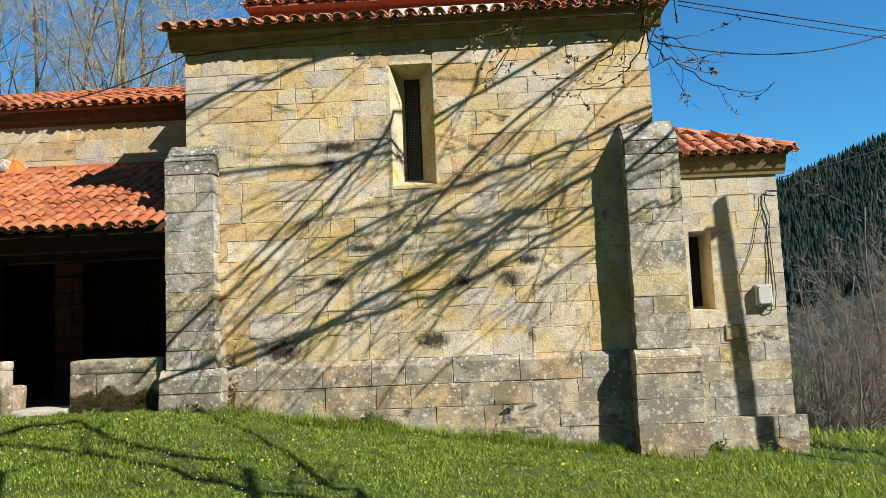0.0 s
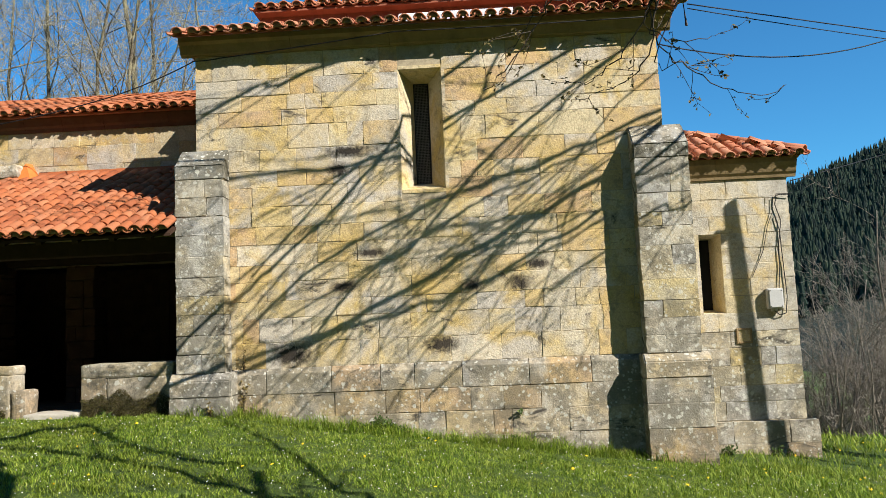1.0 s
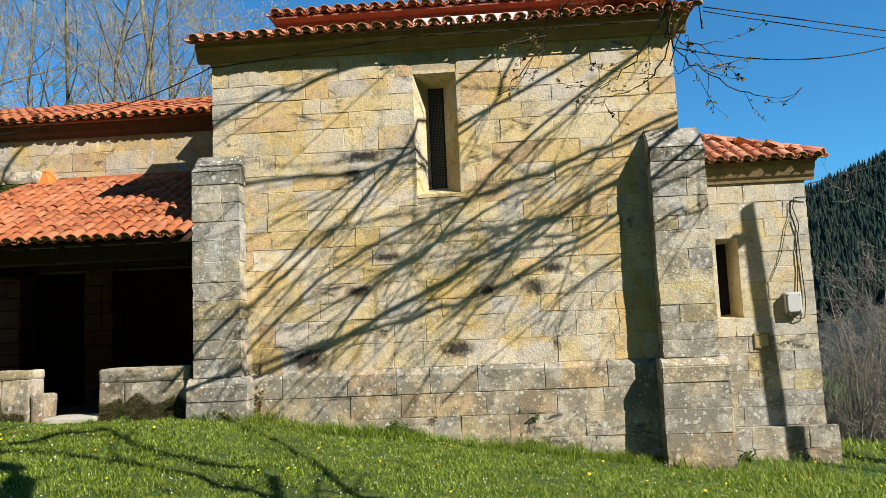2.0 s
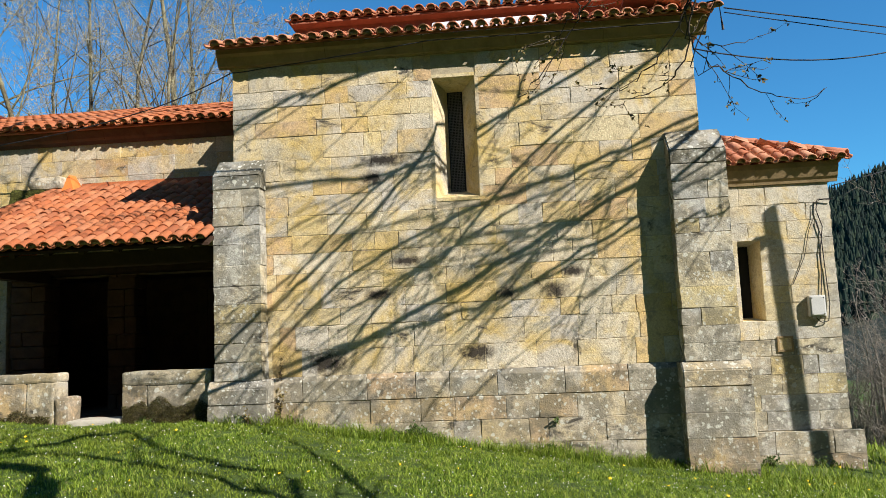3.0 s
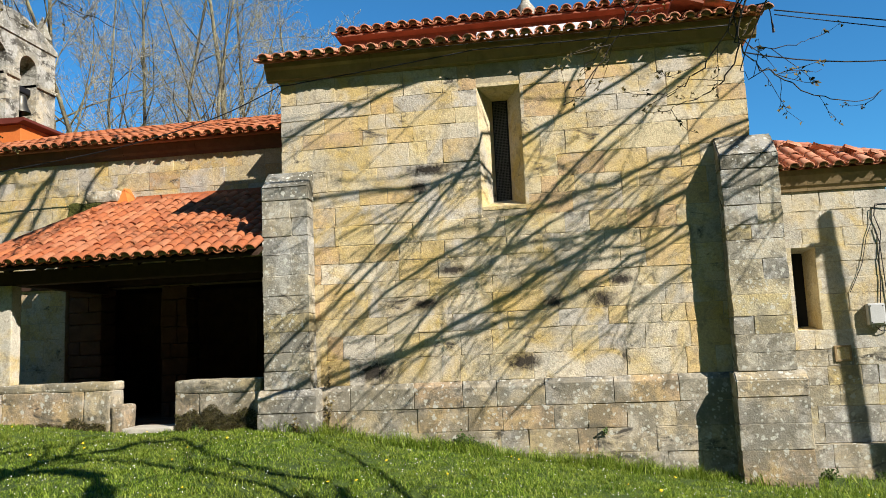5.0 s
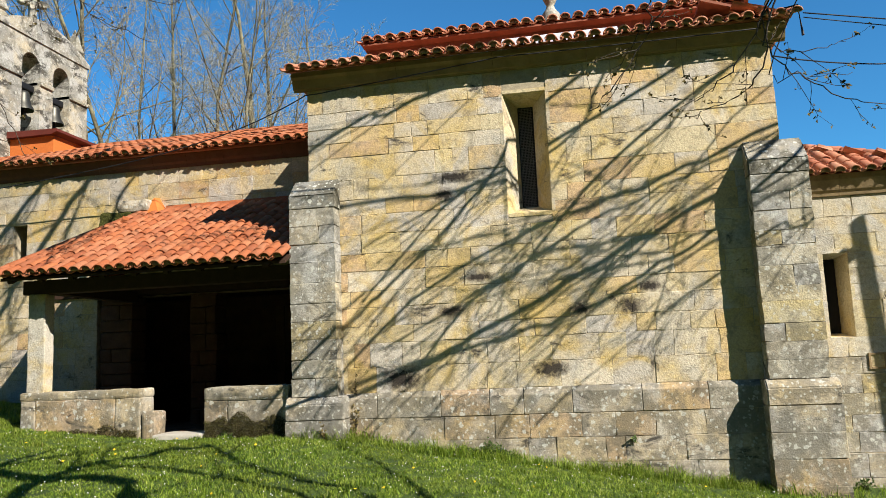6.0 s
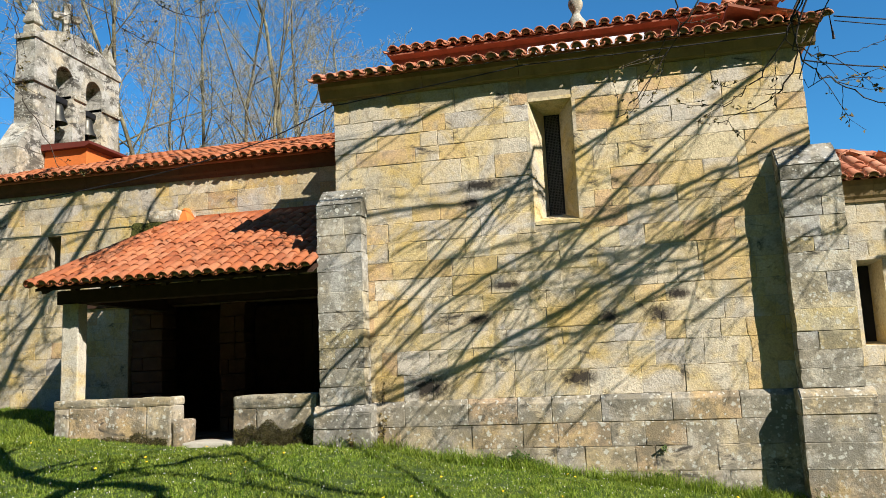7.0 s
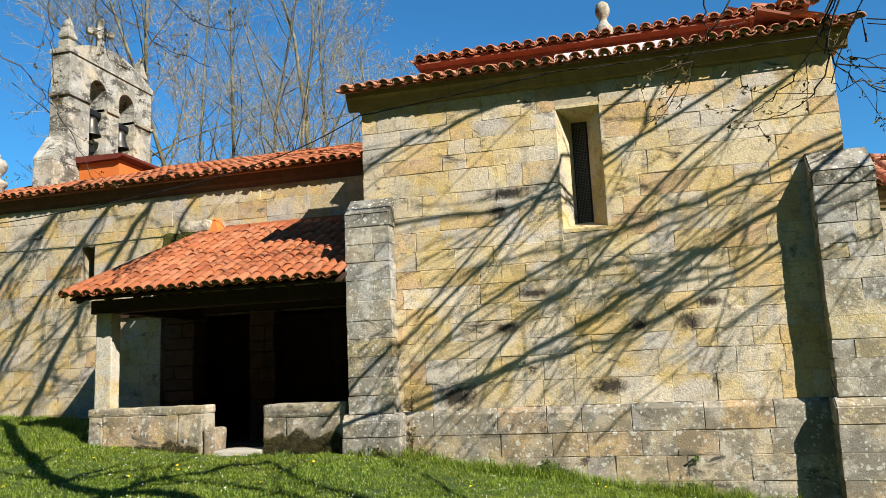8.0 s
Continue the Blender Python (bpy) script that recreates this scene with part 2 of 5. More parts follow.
def stone(parent, name, material, a0, a1, z0, z1, face, axis="y", depth=0.10, rng=random, rough=0.004, proud=0.0):
    """One dressed block: a chamfered, slightly uneven face towards -y (or +x), joints left open round it."""
    g = 0.002 + rng.random() * 0.0035
    a0, a1, z0, z1 = a0 + g, a1 - g, z0 + g, z1 - g
    ca, cz = (a0 + a1) / 2, (z0 + z1) / 2
    e = min(0.008, (a1 - a0) * 0.2, (z1 - z0) * 0.2)
    j = lambda s: rng.uniform(-s, s)
    out = proud + j(rough)
    cols = [a0, a0 + e, (a0 + a1) / 2, a1 - e, a1]
    rows = [z0, z0 + e, (z0 + z1) / 2, z1 - e, z1]
    verts, faces = [], []
    for r, z in enumerate(rows):
        for c, a in enumerate(cols):
            rim = r in (0, 4) or c in (0, 4)
            d = out * 0.5 - 0.001 + j(0.002) if rim else out + j(rough * 0.6)
            jj = 0.008 if rim else 0.004
            verts.append((a - ca + j(jj), -d, z - cz + j(jj)))
    for r in range(4):
        for c in range(4):
            i = r * 5 + c
            faces.append((i, i + 1, i + 6, i + 5))
    ring = [0, 1, 2, 3, 4, 9, 14, 19, 24, 23, 22, 21, 20, 15, 10, 5]
    k = len(verts)
    for a, z in ((a0, z0), (a1, z0), (a1, z1), (a0, z1)):
        verts.append((a - ca, depth, z - cz))
    for s, (p, q) in enumerate(((0, 4), (4, 8), (8, 12), (12, 16))):
        edge = [ring[i % 16] for i in range(p, q + 1)]
        faces.append((*edge[::-1], k + s, k + (s + 1) % 4))
    if axis == "x":
        verts = [(-y, x, z) for x, y, z in verts]
    elif axis == "-x":
        verts = [(y, -x, z) for x, y, z in verts]
    me = mesh_of(name, verts, faces)
    ob = hang(name, me, material, parent)
    if axis == "y":
        place = Vector((ca, face, cz))
    else:
        place = Vector((face, ca, cz))
    ob.location = place - Vector(parent.location)
    return ob


def courses(parent, material, x0, x1, levels, face, holes=(), rng=None, mean=0.52, axis="y", depth=0.10, proud=0.0, keep=None, rough=0.004):
    """Lay a wall face with blocks, course by course; holes are (x0, x1, z0, z1)."""
    rng = rng or random.Random(5)
    for z0, z1 in zip(levels, levels[1:]):
        spans = [(x0, x1)]
        for hx0, hx1, hz0, hz1 in holes:
            if hz0 < z1 - 0.02 and hz1 > z0 + 0.02:
                spans = [s for a, b in spans for s in ((a, min(b, hx0)), (max(a, hx1), b)) if s[1] - s[0] > 0.03]
        for a, b in spans:
            x = a
            while x < b - 0.01:
                w = mean * rng.choice((0.45, 0.65, 0.8, 1.0, 1.1, 1.3, 1.55)) * rng.uniform(0.9, 1.1)
                if b - x - w < 0.2 * mean + 0.08:
                    w = b - x
                if keep is None or keep(x, x + w, z0, z1):
                    stone(parent, "stone", material, x, x + w, z0, z1, face, axis, depth, rng, rough, proud)
                x += w


def levels_between(z0, z1, n, rng, jitter=0.12):
    h = (z1 - z0) / n
    return [z0] + [z0 + h * (i + rng.uniform(-jitter, jitter)) for i in range(1, n)] + [z1]

# ---- ground ----
GX = (-60, -25, -14, -11, -8.6, -6.5, -4.2, -3.3, -2.3, -0.6, 1.1, 3.0, 5.0, 9.0, 16.0, 60.0)
GZ = (3.0, 1.8, 1.10, 0.95, 0.71, 0.53, 0.50, 0.45, 0.27, 0.04, -0.17, -0.42, -0.58, -0.95, -1.6, -4.5)


def lie(x, y):
    """Height of the turf at a place."""
    if (-9.3 < x < -4.0 and 0.15 < y < 5.2) or (-10.2 < x <= -9.3 and 2.6 < y < 5.2):
        return 0.38
    base = float(np.interp(x, GX, GZ))
    near = float(np.interp(y, (-40, -11, -6, -1, 0), (1.0, 1.0, 0.55, 0.0, 0.0)))
    flat = 0.02 * -x
    z = base * (1 - near) + flat * near
    if x > 4.0:
        z -= 0.24 * max(0.0, min(y, 26.0) - 4.0) * min(1.0, (x - 4.0) / 1.5)
    return z + 0.03 * max(0.0, min(y, 12.0)) * (1 if x < 0 else -0.5) + 0.02 * math.sin(x * 1.7 + y * 0.9) * math.sin(y * 1.3)


def build_ground():
    xs = sorted({round(v, 3) for v in [*np.arange(-14, 10.01, 0.25), *np.geomspace(10.5, 3000, 16), *(-np.geomspace(14.5, 3000, 16))]})
    ys = sorted({round(v, 3) for v in [*np.arange(-12, 6.01, 0.25), *np.geomspace(6.5, 3000, 16), *(-np.geomspace(12.5, 3000, 14))]})
    verts = [(x, y, lie(x, y)) for y in ys for x in xs]
    n = len(xs)
    faces = [(j * n + i, j * n + i + 1, j * n + n + i + 1, j * n + n + i) for j in range(len(ys) - 1) for i in range(n - 1)]
    m, tree, b = mat("meadow_soil_and_grass", 0.95)
    w = Web(tree)
    p = w.node("NewGeometry").outputs["Position"]
    c = w.ramp(w.noise(1.3, 6, 0.6, p), [(0.35, (0.055, 0.09, 0.018)), (0.6, (0.085, 0.13, 0.02)), (0.75, (0.11, 0.13, 0.03))])
    c = w.mix(w.ramp(w.noise(30, 6, 0.7, p), [(0.4, 0.0), (0.7, 0.7)]), c, (0.03, 0.05, 0.012))
    w.put(b.inputs["Base Color"], c)
    w.bump(b, w.noise(26, 6, 0.7, p), 1.0, 0.05)
    ob = hang("ground", mesh_of("ground", verts, faces), m, smooth=True)
    return tagged(ob, "sloping spring meadow turf around the chapel", "ground", kind="structure")


build_ground()


# ---- roof tiles ----
def tile_mesh(name, length, r0, r1, cover=True, seg=8, thick=0.022):
    """A tapering barrel tile along +y, its low end at the origin; cover: arched side up."""
    verts, faces = [], []
    for y, r in ((0.0, r0), (length, r1)):
        for rr in (r, r - thick):
            for k in range(seg + 1):
                a = math.pi * k / seg
                z = math.sin(a) * rr * 0.85
                verts.append((math.cos(a) * rr, y, z if cover else -z))
    n = seg + 1
    for k in range(seg):
        faces.append((k, k + 1, 2 * n + k + 1, 2 * n + k))
        faces.append((n + k + 1, n + k, 3 * n + k, 3 * n + k + 1))
        faces.append((k + 1, k, n + k, n + k + 1))
        faces.append((2 * n + k, 2 * n + k + 1, 3 * n + k + 1, 3 * n + k))
    for k in (0, seg):
        faces.append((k, 2 * n + k, 3 * n + k, n + k))
    me = mesh_of(name, verts, faces)
    me.polygons.foreach_set("use_smooth", [True] * len(me.polygons))
    return me


COVER = tile_mesh("cover_tile", 0.46, 0.087, 0.072, True)
PLUG = mesh_of("mortar_plug", [(0.07 * math.cos(math.pi * k / 6), y, 0.06 * math.sin(math.pi * k / 6) - 0.012) for y in (0.018, 0.12) for k in range(7)],
               [tuple(range(7)), tuple(range(13, 6, -1))] + [(k + 1, k, k + 7, k + 8) for k in range(6)] + [(0, 6, 13, 7)])
CHANNEL = tile_mesh("channel_tile", 0.46, 0.076, 0.088, False)


def join_tiles(name, placed, material, parent, label=""):
    """Many tiles as one mesh, for roofs that stay far off."""
    verts, faces = [], []
    for me, m in placed:
        base = len(verts)
        verts += [tuple(m @ v.co) for v in me.vertices]
        faces += [tuple(base + i for i in f.vertices) for f in me.polygons]
    ob = hang(name, mesh_of(name, verts, faces), material, parent, label, smooth=True)
    ob.matrix_parent_inverse = Matrix.Translation(-Vector(parent.location))
    return tagged(ob, kind="stuff")


def tile_slope(parent, material, origin, across, up, width, run, pitch=0.205, gap=0.33, rng=None, keep=None, limit=300, first=None):
    """Lay barrel tiles on a slope: origin at the low corner, across and up unit vectors in the slope."""
    rng = rng or random.Random(3)
    across, up = Vector(across).normalized(), Vector(up).normalized()
    normal = across.cross(up)
    frame_m = Matrix((across, up, normal)).transposed().to_4x4()
    spare, count, plugs = [], 0, []
    cols, rows = int(width / pitch) + 1, int(run / gap) + 1
    for r in range(rows):
        for c in range(cols + 1):
            for me, dx, dz in ((CHANNEL, 0.0, 0.062), (COVER, 0.5, 0.05)):
                u, v = (c + dx) * pitch, r * gap
                if keep is not None and not keep(u, v):
                    continue
                tilt = Euler((radians(-1.6) + rng.gauss(0, 0.012), rng.gauss(0, 0.05), rng.gauss(0, 0.035)))
                at = Vector(origin) + across * (u + rng.gauss(0, 0.006)) + up * (v + rng.gauss(0, 0.012) + (0.0 if dx else 0.02)) + normal * (dz + rng.gauss(0, 0.004))
                m = Matrix.Translation(at) @ frame_m @ tilt.to_matrix().to_4x4()
                if r == 0 and dx:
                    plugs.append((PLUG, m))
                if count < limit and dx and (first is None or first(u, v)):
                    if not me.materials:
                        me.materials.append(material)
                    ob = new("tile", me if me.materials[0] == material else swap(me, material))
                    ob.parent = parent
                    ob.matrix_basis = Matrix.Translation(-Vector(parent.location)) @ m
                    count += 1
                else:
                    spare.append((me, m))
    if spare:
        join_tiles("lower_tiles", spare, material, parent)
    if plugs:
        join_tiles("mortar_fill", plugs, M_CORNICE, parent)


SWAPPED = {}


def swap(me, material):
    """The same tile in another clay."""
    key = (me.name, material.name)
    if key not in SWAPPED:
        SWAPPED[key] = me.copy()
        SWAPPED[key].materials.clear()
        SWAPPED[key].materials.append(material)
    return SWAPPED[key]


# ---- chancel: the tall block ----
CX0, CX1 = -3.99, 2.745
WX0, WX1, WZ0, WZ1 = -1.0, -0.374, 3.54, 5.318
LEVELS = [1.083, 1.444, 1.788, 2.03, 2.305, 2.55, 2.84, 3.10, 3.39, 3.68, 3.92, 4.23, 4.58, 4.81, 5.04, 5.29, 5.67]
PLINTH = [-0.95, -0.60, -0.25, 0.07, 0.40, 0.72]


def wall_core(x0, x1, y0, y1, z0, z1, hole=None):
    """The rubble heart of a wall, with an opening right through it."""
    bm = bmesh.new()
    if hole is None:
        return block(bm, (x0, y0, z0), (x1, y1, z1))
    a, b, c, d = hole
    block(bm, (x0, y0, z0), (a, y1, z1))
    block(bm, (b, y0, z0), (x1, y1, z1))
    block(bm, (a, y0, z0), (b, y1, c))
    block(bm, (a, y0, d), (b, y1, z1))
    return bm


def splayed_window(name, x0, x1, z0, z1, gx0, gx1, gz0, gz1, y, depth, material, label):
    """A slit with splayed reveals and an iron grille, set in a wall whose face is at y."""
    win = thing(name, ((x0 + x1) / 2, y, z0), label, "window", kind="structure")
    o = [Vector((x0, y, z0)), Vector((x1, y, z0)), Vector((x1, y, z1)), Vector((x0, y, z1))]
    i = [Vector((gx0, y + depth, gz0)), Vector((gx1, y + depth, gz0)), Vector((gx1, y + depth, gz1)), Vector((gx0, y + depth, gz1))]
    for k, nm in enumerate(("window_sill", "right_jamb", "head", "left_jamb")):
        a, b, c, d = o[k], o[(k + 1) % 4], i[(k + 1) % 4], i[k]
        out = ((a + b) / 2 - (sum(o, Vector()) / 4))
        out.y = 0
        out = out.normalized() * 0.05
        bm = bmesh.new()
        lo = [bm.verts.new(v) for v in (a, b, c, d)]
        hi = [bm.verts.new(v + out) for v in (a, b, c, d)]
        bm.faces.new(lo)
        bm.faces.new(hi[::-1])
        for q in range(4):
            bm.faces.new((lo[q], hi[q], hi[(q + 1) % 4], lo[(q + 1) % 4]))
        bmesh.ops.recalc_face_normals(bm, faces=bm.faces)
        bmesh.ops.subdivide_edges(bm, edges=[e for e in bm.edges if e.calc_length() > 0.6], cuts=3)
        part({"right_jamb": "jamb", "left_jamb": "jamb"}.get(nm, nm), bm, material, win)
    return win, i


def build_chancel():
    base = lie(0, 0)
    wall = thing("wall_south", (0, 0, base), "cream and ochre ashlar chancel wall with open joints", "wall", kind="structure")
    part("core", wall_core(CX0 + 0.02, CX1 - 0.02, 0.008, 0.75, -0.9, 5.75, (WX0 - 0.005, WX1 + 0.005, WZ0 - 0.005, WZ1 + 0.005)), M_MORTAR, wall)
    settle(wall)
    rng = random.Random(12)
    for side, x in (("east", CX1 - 0.02), ("west", CX0 + 0.52)):
        other = thing("wall_" + side, (x, 3.5, base), "plain ashlar return wall of the chancel", "wall", kind="structure")
        part("core", one_block((x - 0.5, 0.75, -0.9), (x, 6.5, 5.8)), M_STONE, other)
        settle(other)
    back = thing("wall_north", (0, 6.5, base), "plain ashlar back wall of the chancel", "wall", kind="structure")
    part("core", one_block((CX0, 6.5, -0.9), (CX1, 7.0, 5.8)), M_STONE, back)
    settle(back)
    courses(wall, M_STONE, CX0, CX1, LEVELS, 0.0, [(WX0, WX1, WZ0, WZ1)], rng, 0.56)
    pl = thing("plinth", (0, -0.06, base), "grey lichen-spotted plinth course at the wall foot", "plinth", kind="structure")
    part("core", one_block((CX0, -0.04, -0.95), (CX1, 0.018, 1.0)), M_MORTAR, pl)
    rc = random.Random(19)
    x = CX0 + 0.5
    while x < CX1 - 0.46:
        w = rc.choice((0.45, 0.62, 0.75, 0.95)) * rc.uniform(0.9, 1.1)
        if CX1 - 0.45 - x - w < 0.25:
            w = CX1 - 0.45 - x
        out = -0.06 + rc.uniform(-0.006, 0.004)
        bm = prism([(out, 0.724), (out, 1.01 + rc.uniform(-0.02, 0.012)), (-0.003, 1.083), (0.007, 1.083), (0.007, 0.724)], x + 0.003, x + w - 0.003, 0)
        bmesh.ops.bevel(bm, geom=list(bm.edges), offset=0.006, segments=1, affect="EDGES")
        part("chamfer_stone", bm, M_PLINTH, pl)
        x += w
    settle(pl)
    courses(pl, M_PLINTH, CX0 + 0.4, CX1 - 0.3, PLINTH + [], -0.06, (), random.Random(8), 0.62, depth=0.05)
    win, i = splayed_window("window_1", WX0, WX1, WZ0, WZ1, -0.813, -0.59, 3.695, 5.22, 0.0, 0.45, M_STONE, "tall splayed stone slit window with iron mesh grille")
    bm = bmesh.new()
    for a, b in (((-0.825, 0.44, 3.68), (-0.80, 0.462, 5.23)), ((-0.605, 0.44, 3.68), (-0.58, 0.462, 5.23)), ((-0.80, 0.44, 3.68), (-0.605, 0.462, 3.70)), ((-0.80, 0.44, 5.21), (-0.605, 0.462, 5.23))):
        block(bm, a, b)
    rim = part("grille_frame", bm, M_IRON, win)
    bm = bmesh.new()
    x = -0.80
    while x < -0.6:
        block(bm, (x - 0.0035, 0.452, 3.7), (x + 0.0035, 0.459, 5.22))
        x += 0.022
    z = 3.71
    while z < 5.22:
        block(bm, (-0.813, 0.452, z - 0.003), (-0.59, 0.458, z + 0.003))
        z += 0.024
    part("grille", bm, M_MESH, rim, "rusty black iron wire mesh")
    # black sheet behind the grille: indoor darkness as colour
    part("gloom_sheet", one_block((-0.9, 0.55, 3.5), (-0.5, 0.57, 5.35)), M_DARK, win)
    settle(win)


build_chancel()

EAVE_Y, EAVE_Z = -0.33, 5.925


def build_chancel_roof():
    corn = thing("cornice", (0, -0.2, 5.62), "moulded stone cornice under the eaves", "cornice", kind="structure")
    prof = [(0.012, 5.67), (-0.02, 5.67), (-0.03, 5.69), (-0.06, 5.70), (-0.075, 5.74), (-0.11, 5.82), (-0.15, 5.86), (-0.15, 5.93), (0.012, 5.93)]
    cuts = [CX0 - 0.20, -2.55, -1.1, 0.25, 1.5, CX1 + 0.20]
    for a, b in zip(cuts, cuts[1:]):
        bm = prism(prof, a + 0.003, b - 0.003, 0)
        part("cornice_stone", bm, M_CORNICE, corn)
    flip = [(CX1 - y * 1.33, z) for y, z in prof]
    part("cornice_stone", prism(flip, 0.02, 6.9, 1), M_CORNICE, corn)
    flip = [(CX0 + y * 1.33, z) for y, z in prof]
    part("cornice_stone", prism(flip, 0.02, 6.9, 1), M_CORNICE, corn)
    settle(corn)
    slope = radians(19)
    roof = thing("lower_roof", (0, 0.3, 5.9), "single skirt of red barrel tiles on the eaves", "roof")
    y0, y1 = EAVE_Y + 0.08, 1.25
    z0 = EAVE_Z + 0.01
    z1 = z0 + (y1 - y0) * math.tan(slope)
    part("roof_deck", prism([(y0, z0 - 0.03), (y0, z0), (y1, z1), (y1, z1 - 0.06)], CX0 - 0.24, CX1 + 0.2, 0), M_FASCIA, roof)
    part("membrane", prism([(0.45, 6.15), (0.45, 6.30), (0.62, 6.412), (0.64, 6.412), (0.64, 6.2)], -1.0, 0.75, 0), M_FELT, roof, "white roofing membrane showing between tiles")
    settle(roof)
    tile_slope(roof, M_TILE_OLD, (CX0 - 0.24, EAVE_Y, EAVE_Z - 0.03), (1, 0, 0), (0, math.cos(slope), math.sin(slope)), 7.12, 0.5, rng=random.Random(4))
    side = thing("side_eaves", (CX1 + 0.1, 3, 5.9), "red barrel tiles along the side eaves", "roof")
    part("roof_deck", prism([(CX1 - 0.9, 6.30), (CX1 + 0.20, 5.91), (CX1 + 0.20, 5.94), (CX1 - 0.9, 6.34)], EAVE_Y + 0.12, 7.0, 1), M_FASCIA, side)
    settle(side)
    tile_slope(side, M_TILE_OLD, (CX1 + 0.26, EAVE_Y + 0.1, EAVE_Z - 0.03), (0, 1, 0), (-math.cos(slope), 0, math.sin(slope)), 7.0, 0.5, rng=random.Random(5))
    up = thing("upper_roof", (0, 3.5, 6.5), "raised hipped roof of red barrel tiles with boarded fascia", "roof")
    ux0, ux1, uy, uz = -3.42, 2.76, 1.0, 6.79
    for a, b in ((ux0 + 0.10, -1.9), (-1.9, -0.35), (-0.35, 1.2), (1.2, ux1 - 0.10)):
        part("fascia_board", one_block((a + 0.004, 1.16, 6.2), (b - 0.004, 1.2, 6.72), 0.004), M_FASCIA, up)
    part("soffit", prism([(uy + 0.04, 6.74), (uy + 0.04, 6.77), (1.5, 6.86), (1.5, 6.70), (1.16, 6.70)], ux0 + 0.06, ux1 - 0.06, 0), M_FASCIA, up)
    part("side_fascia", one_block((ux1 - 0.14, 1.205, 6.2), (ux1 - 0.10, 6.6, 6.72)), M_FASCIA, up)
    part("side_fascia", one_block((ux0 + 0.10, 1.205, 6.2), (ux0 + 0.14, 6.6, 6.72)), M_FASCIA, up)
    apex = (-0.3, 3.8, 6.79 + 2.8 * math.tan(slope))
    bm = bmesh.new()
    ring = [bm.verts.new(v) for v in ((ux0, uy + 0.03, uz), (ux1, uy + 0.03, uz), (ux1, 6.6, uz), (ux0, 6.6, uz))]
    tops = [bm.verts.new(v) for v in ((-0.6, 3.8, apex[2]), (0.1, 3.8, apex[2]))]
    bm.faces.new((ring[0], ring[1], tops[1], tops[0]))
    bm.faces.new((ring[1], ring[2], tops[1]))
    bm.faces.new((ring[2], ring[3], tops[0], tops[1]))
    bm.faces.new((ring[3], ring[0], tops[0]))
    bm.faces.new(ring[::-1])
    bmesh.ops.recalc_face_normals(bm, faces=bm.faces)
    part("roof_deck", bm, M_FASCIA, up)
    settle(up)
    tile_slope(up, M_TILE_OLD, (ux0 + 0.02, uy, uz - 0.02), (1, 0, 0), (0, math.cos(slope), math.sin(slope)), ux1 - ux0 - 0.1, 1.3, rng=random.Random(6),
               keep=lambda u, v: v * 0.95 < u + 0.15 and v * 0.95 < (ux1 - ux0) - u + 0.15)
    tile_slope(up, M_TILE_OLD, (ux1 + 0.02, uy + 0.05, uz - 0.02), (0, 1, 0), (-math.cos(slope), 0, math.sin(slope)), 5.4, 1.3, rng=random.Random(16), limit=0,
               keep=lambda u, v: v * 0.95 < u + 0.1)
    fin = thing("finial", (-0.28, 3.2, 7.3), "grey stone ball finial on the roof", "finial")
    bm = bmesh.new()
    prof2 = [(0.24, 7.0), (0.24, 7.72), (0.20, 7.78), (0.22, 7.84), (0.12, 7.95), (0.085, 8.03), (0.11, 8.06), (0.165, 8.15), (0.175, 8.23), (0.14, 8.33), (0.05, 8.39), (0.0, 8.40)]
    rings = [[bm.verts.new((-0.28 + 0.8 * r * math.cos(k * math.pi / 8), 3.2 + 0.8 * r * math.sin(k * math.pi / 8), z)) for k in range(16)] for r, z in prof2[:-1]]
    for a, b in zip(rings, rings[1:]):
        for k in range(16):
            bm.faces.new((a[k], a[(k + 1) % 16], b[(k + 1) % 16], b[k]))
    bm.faces.new(rings[-1])
    bm.faces.new(rings[0][::-1])
    part("ball", bm, M_BELFRY, fin, smooth=True)
    settle(fin)


build_chancel_roof()


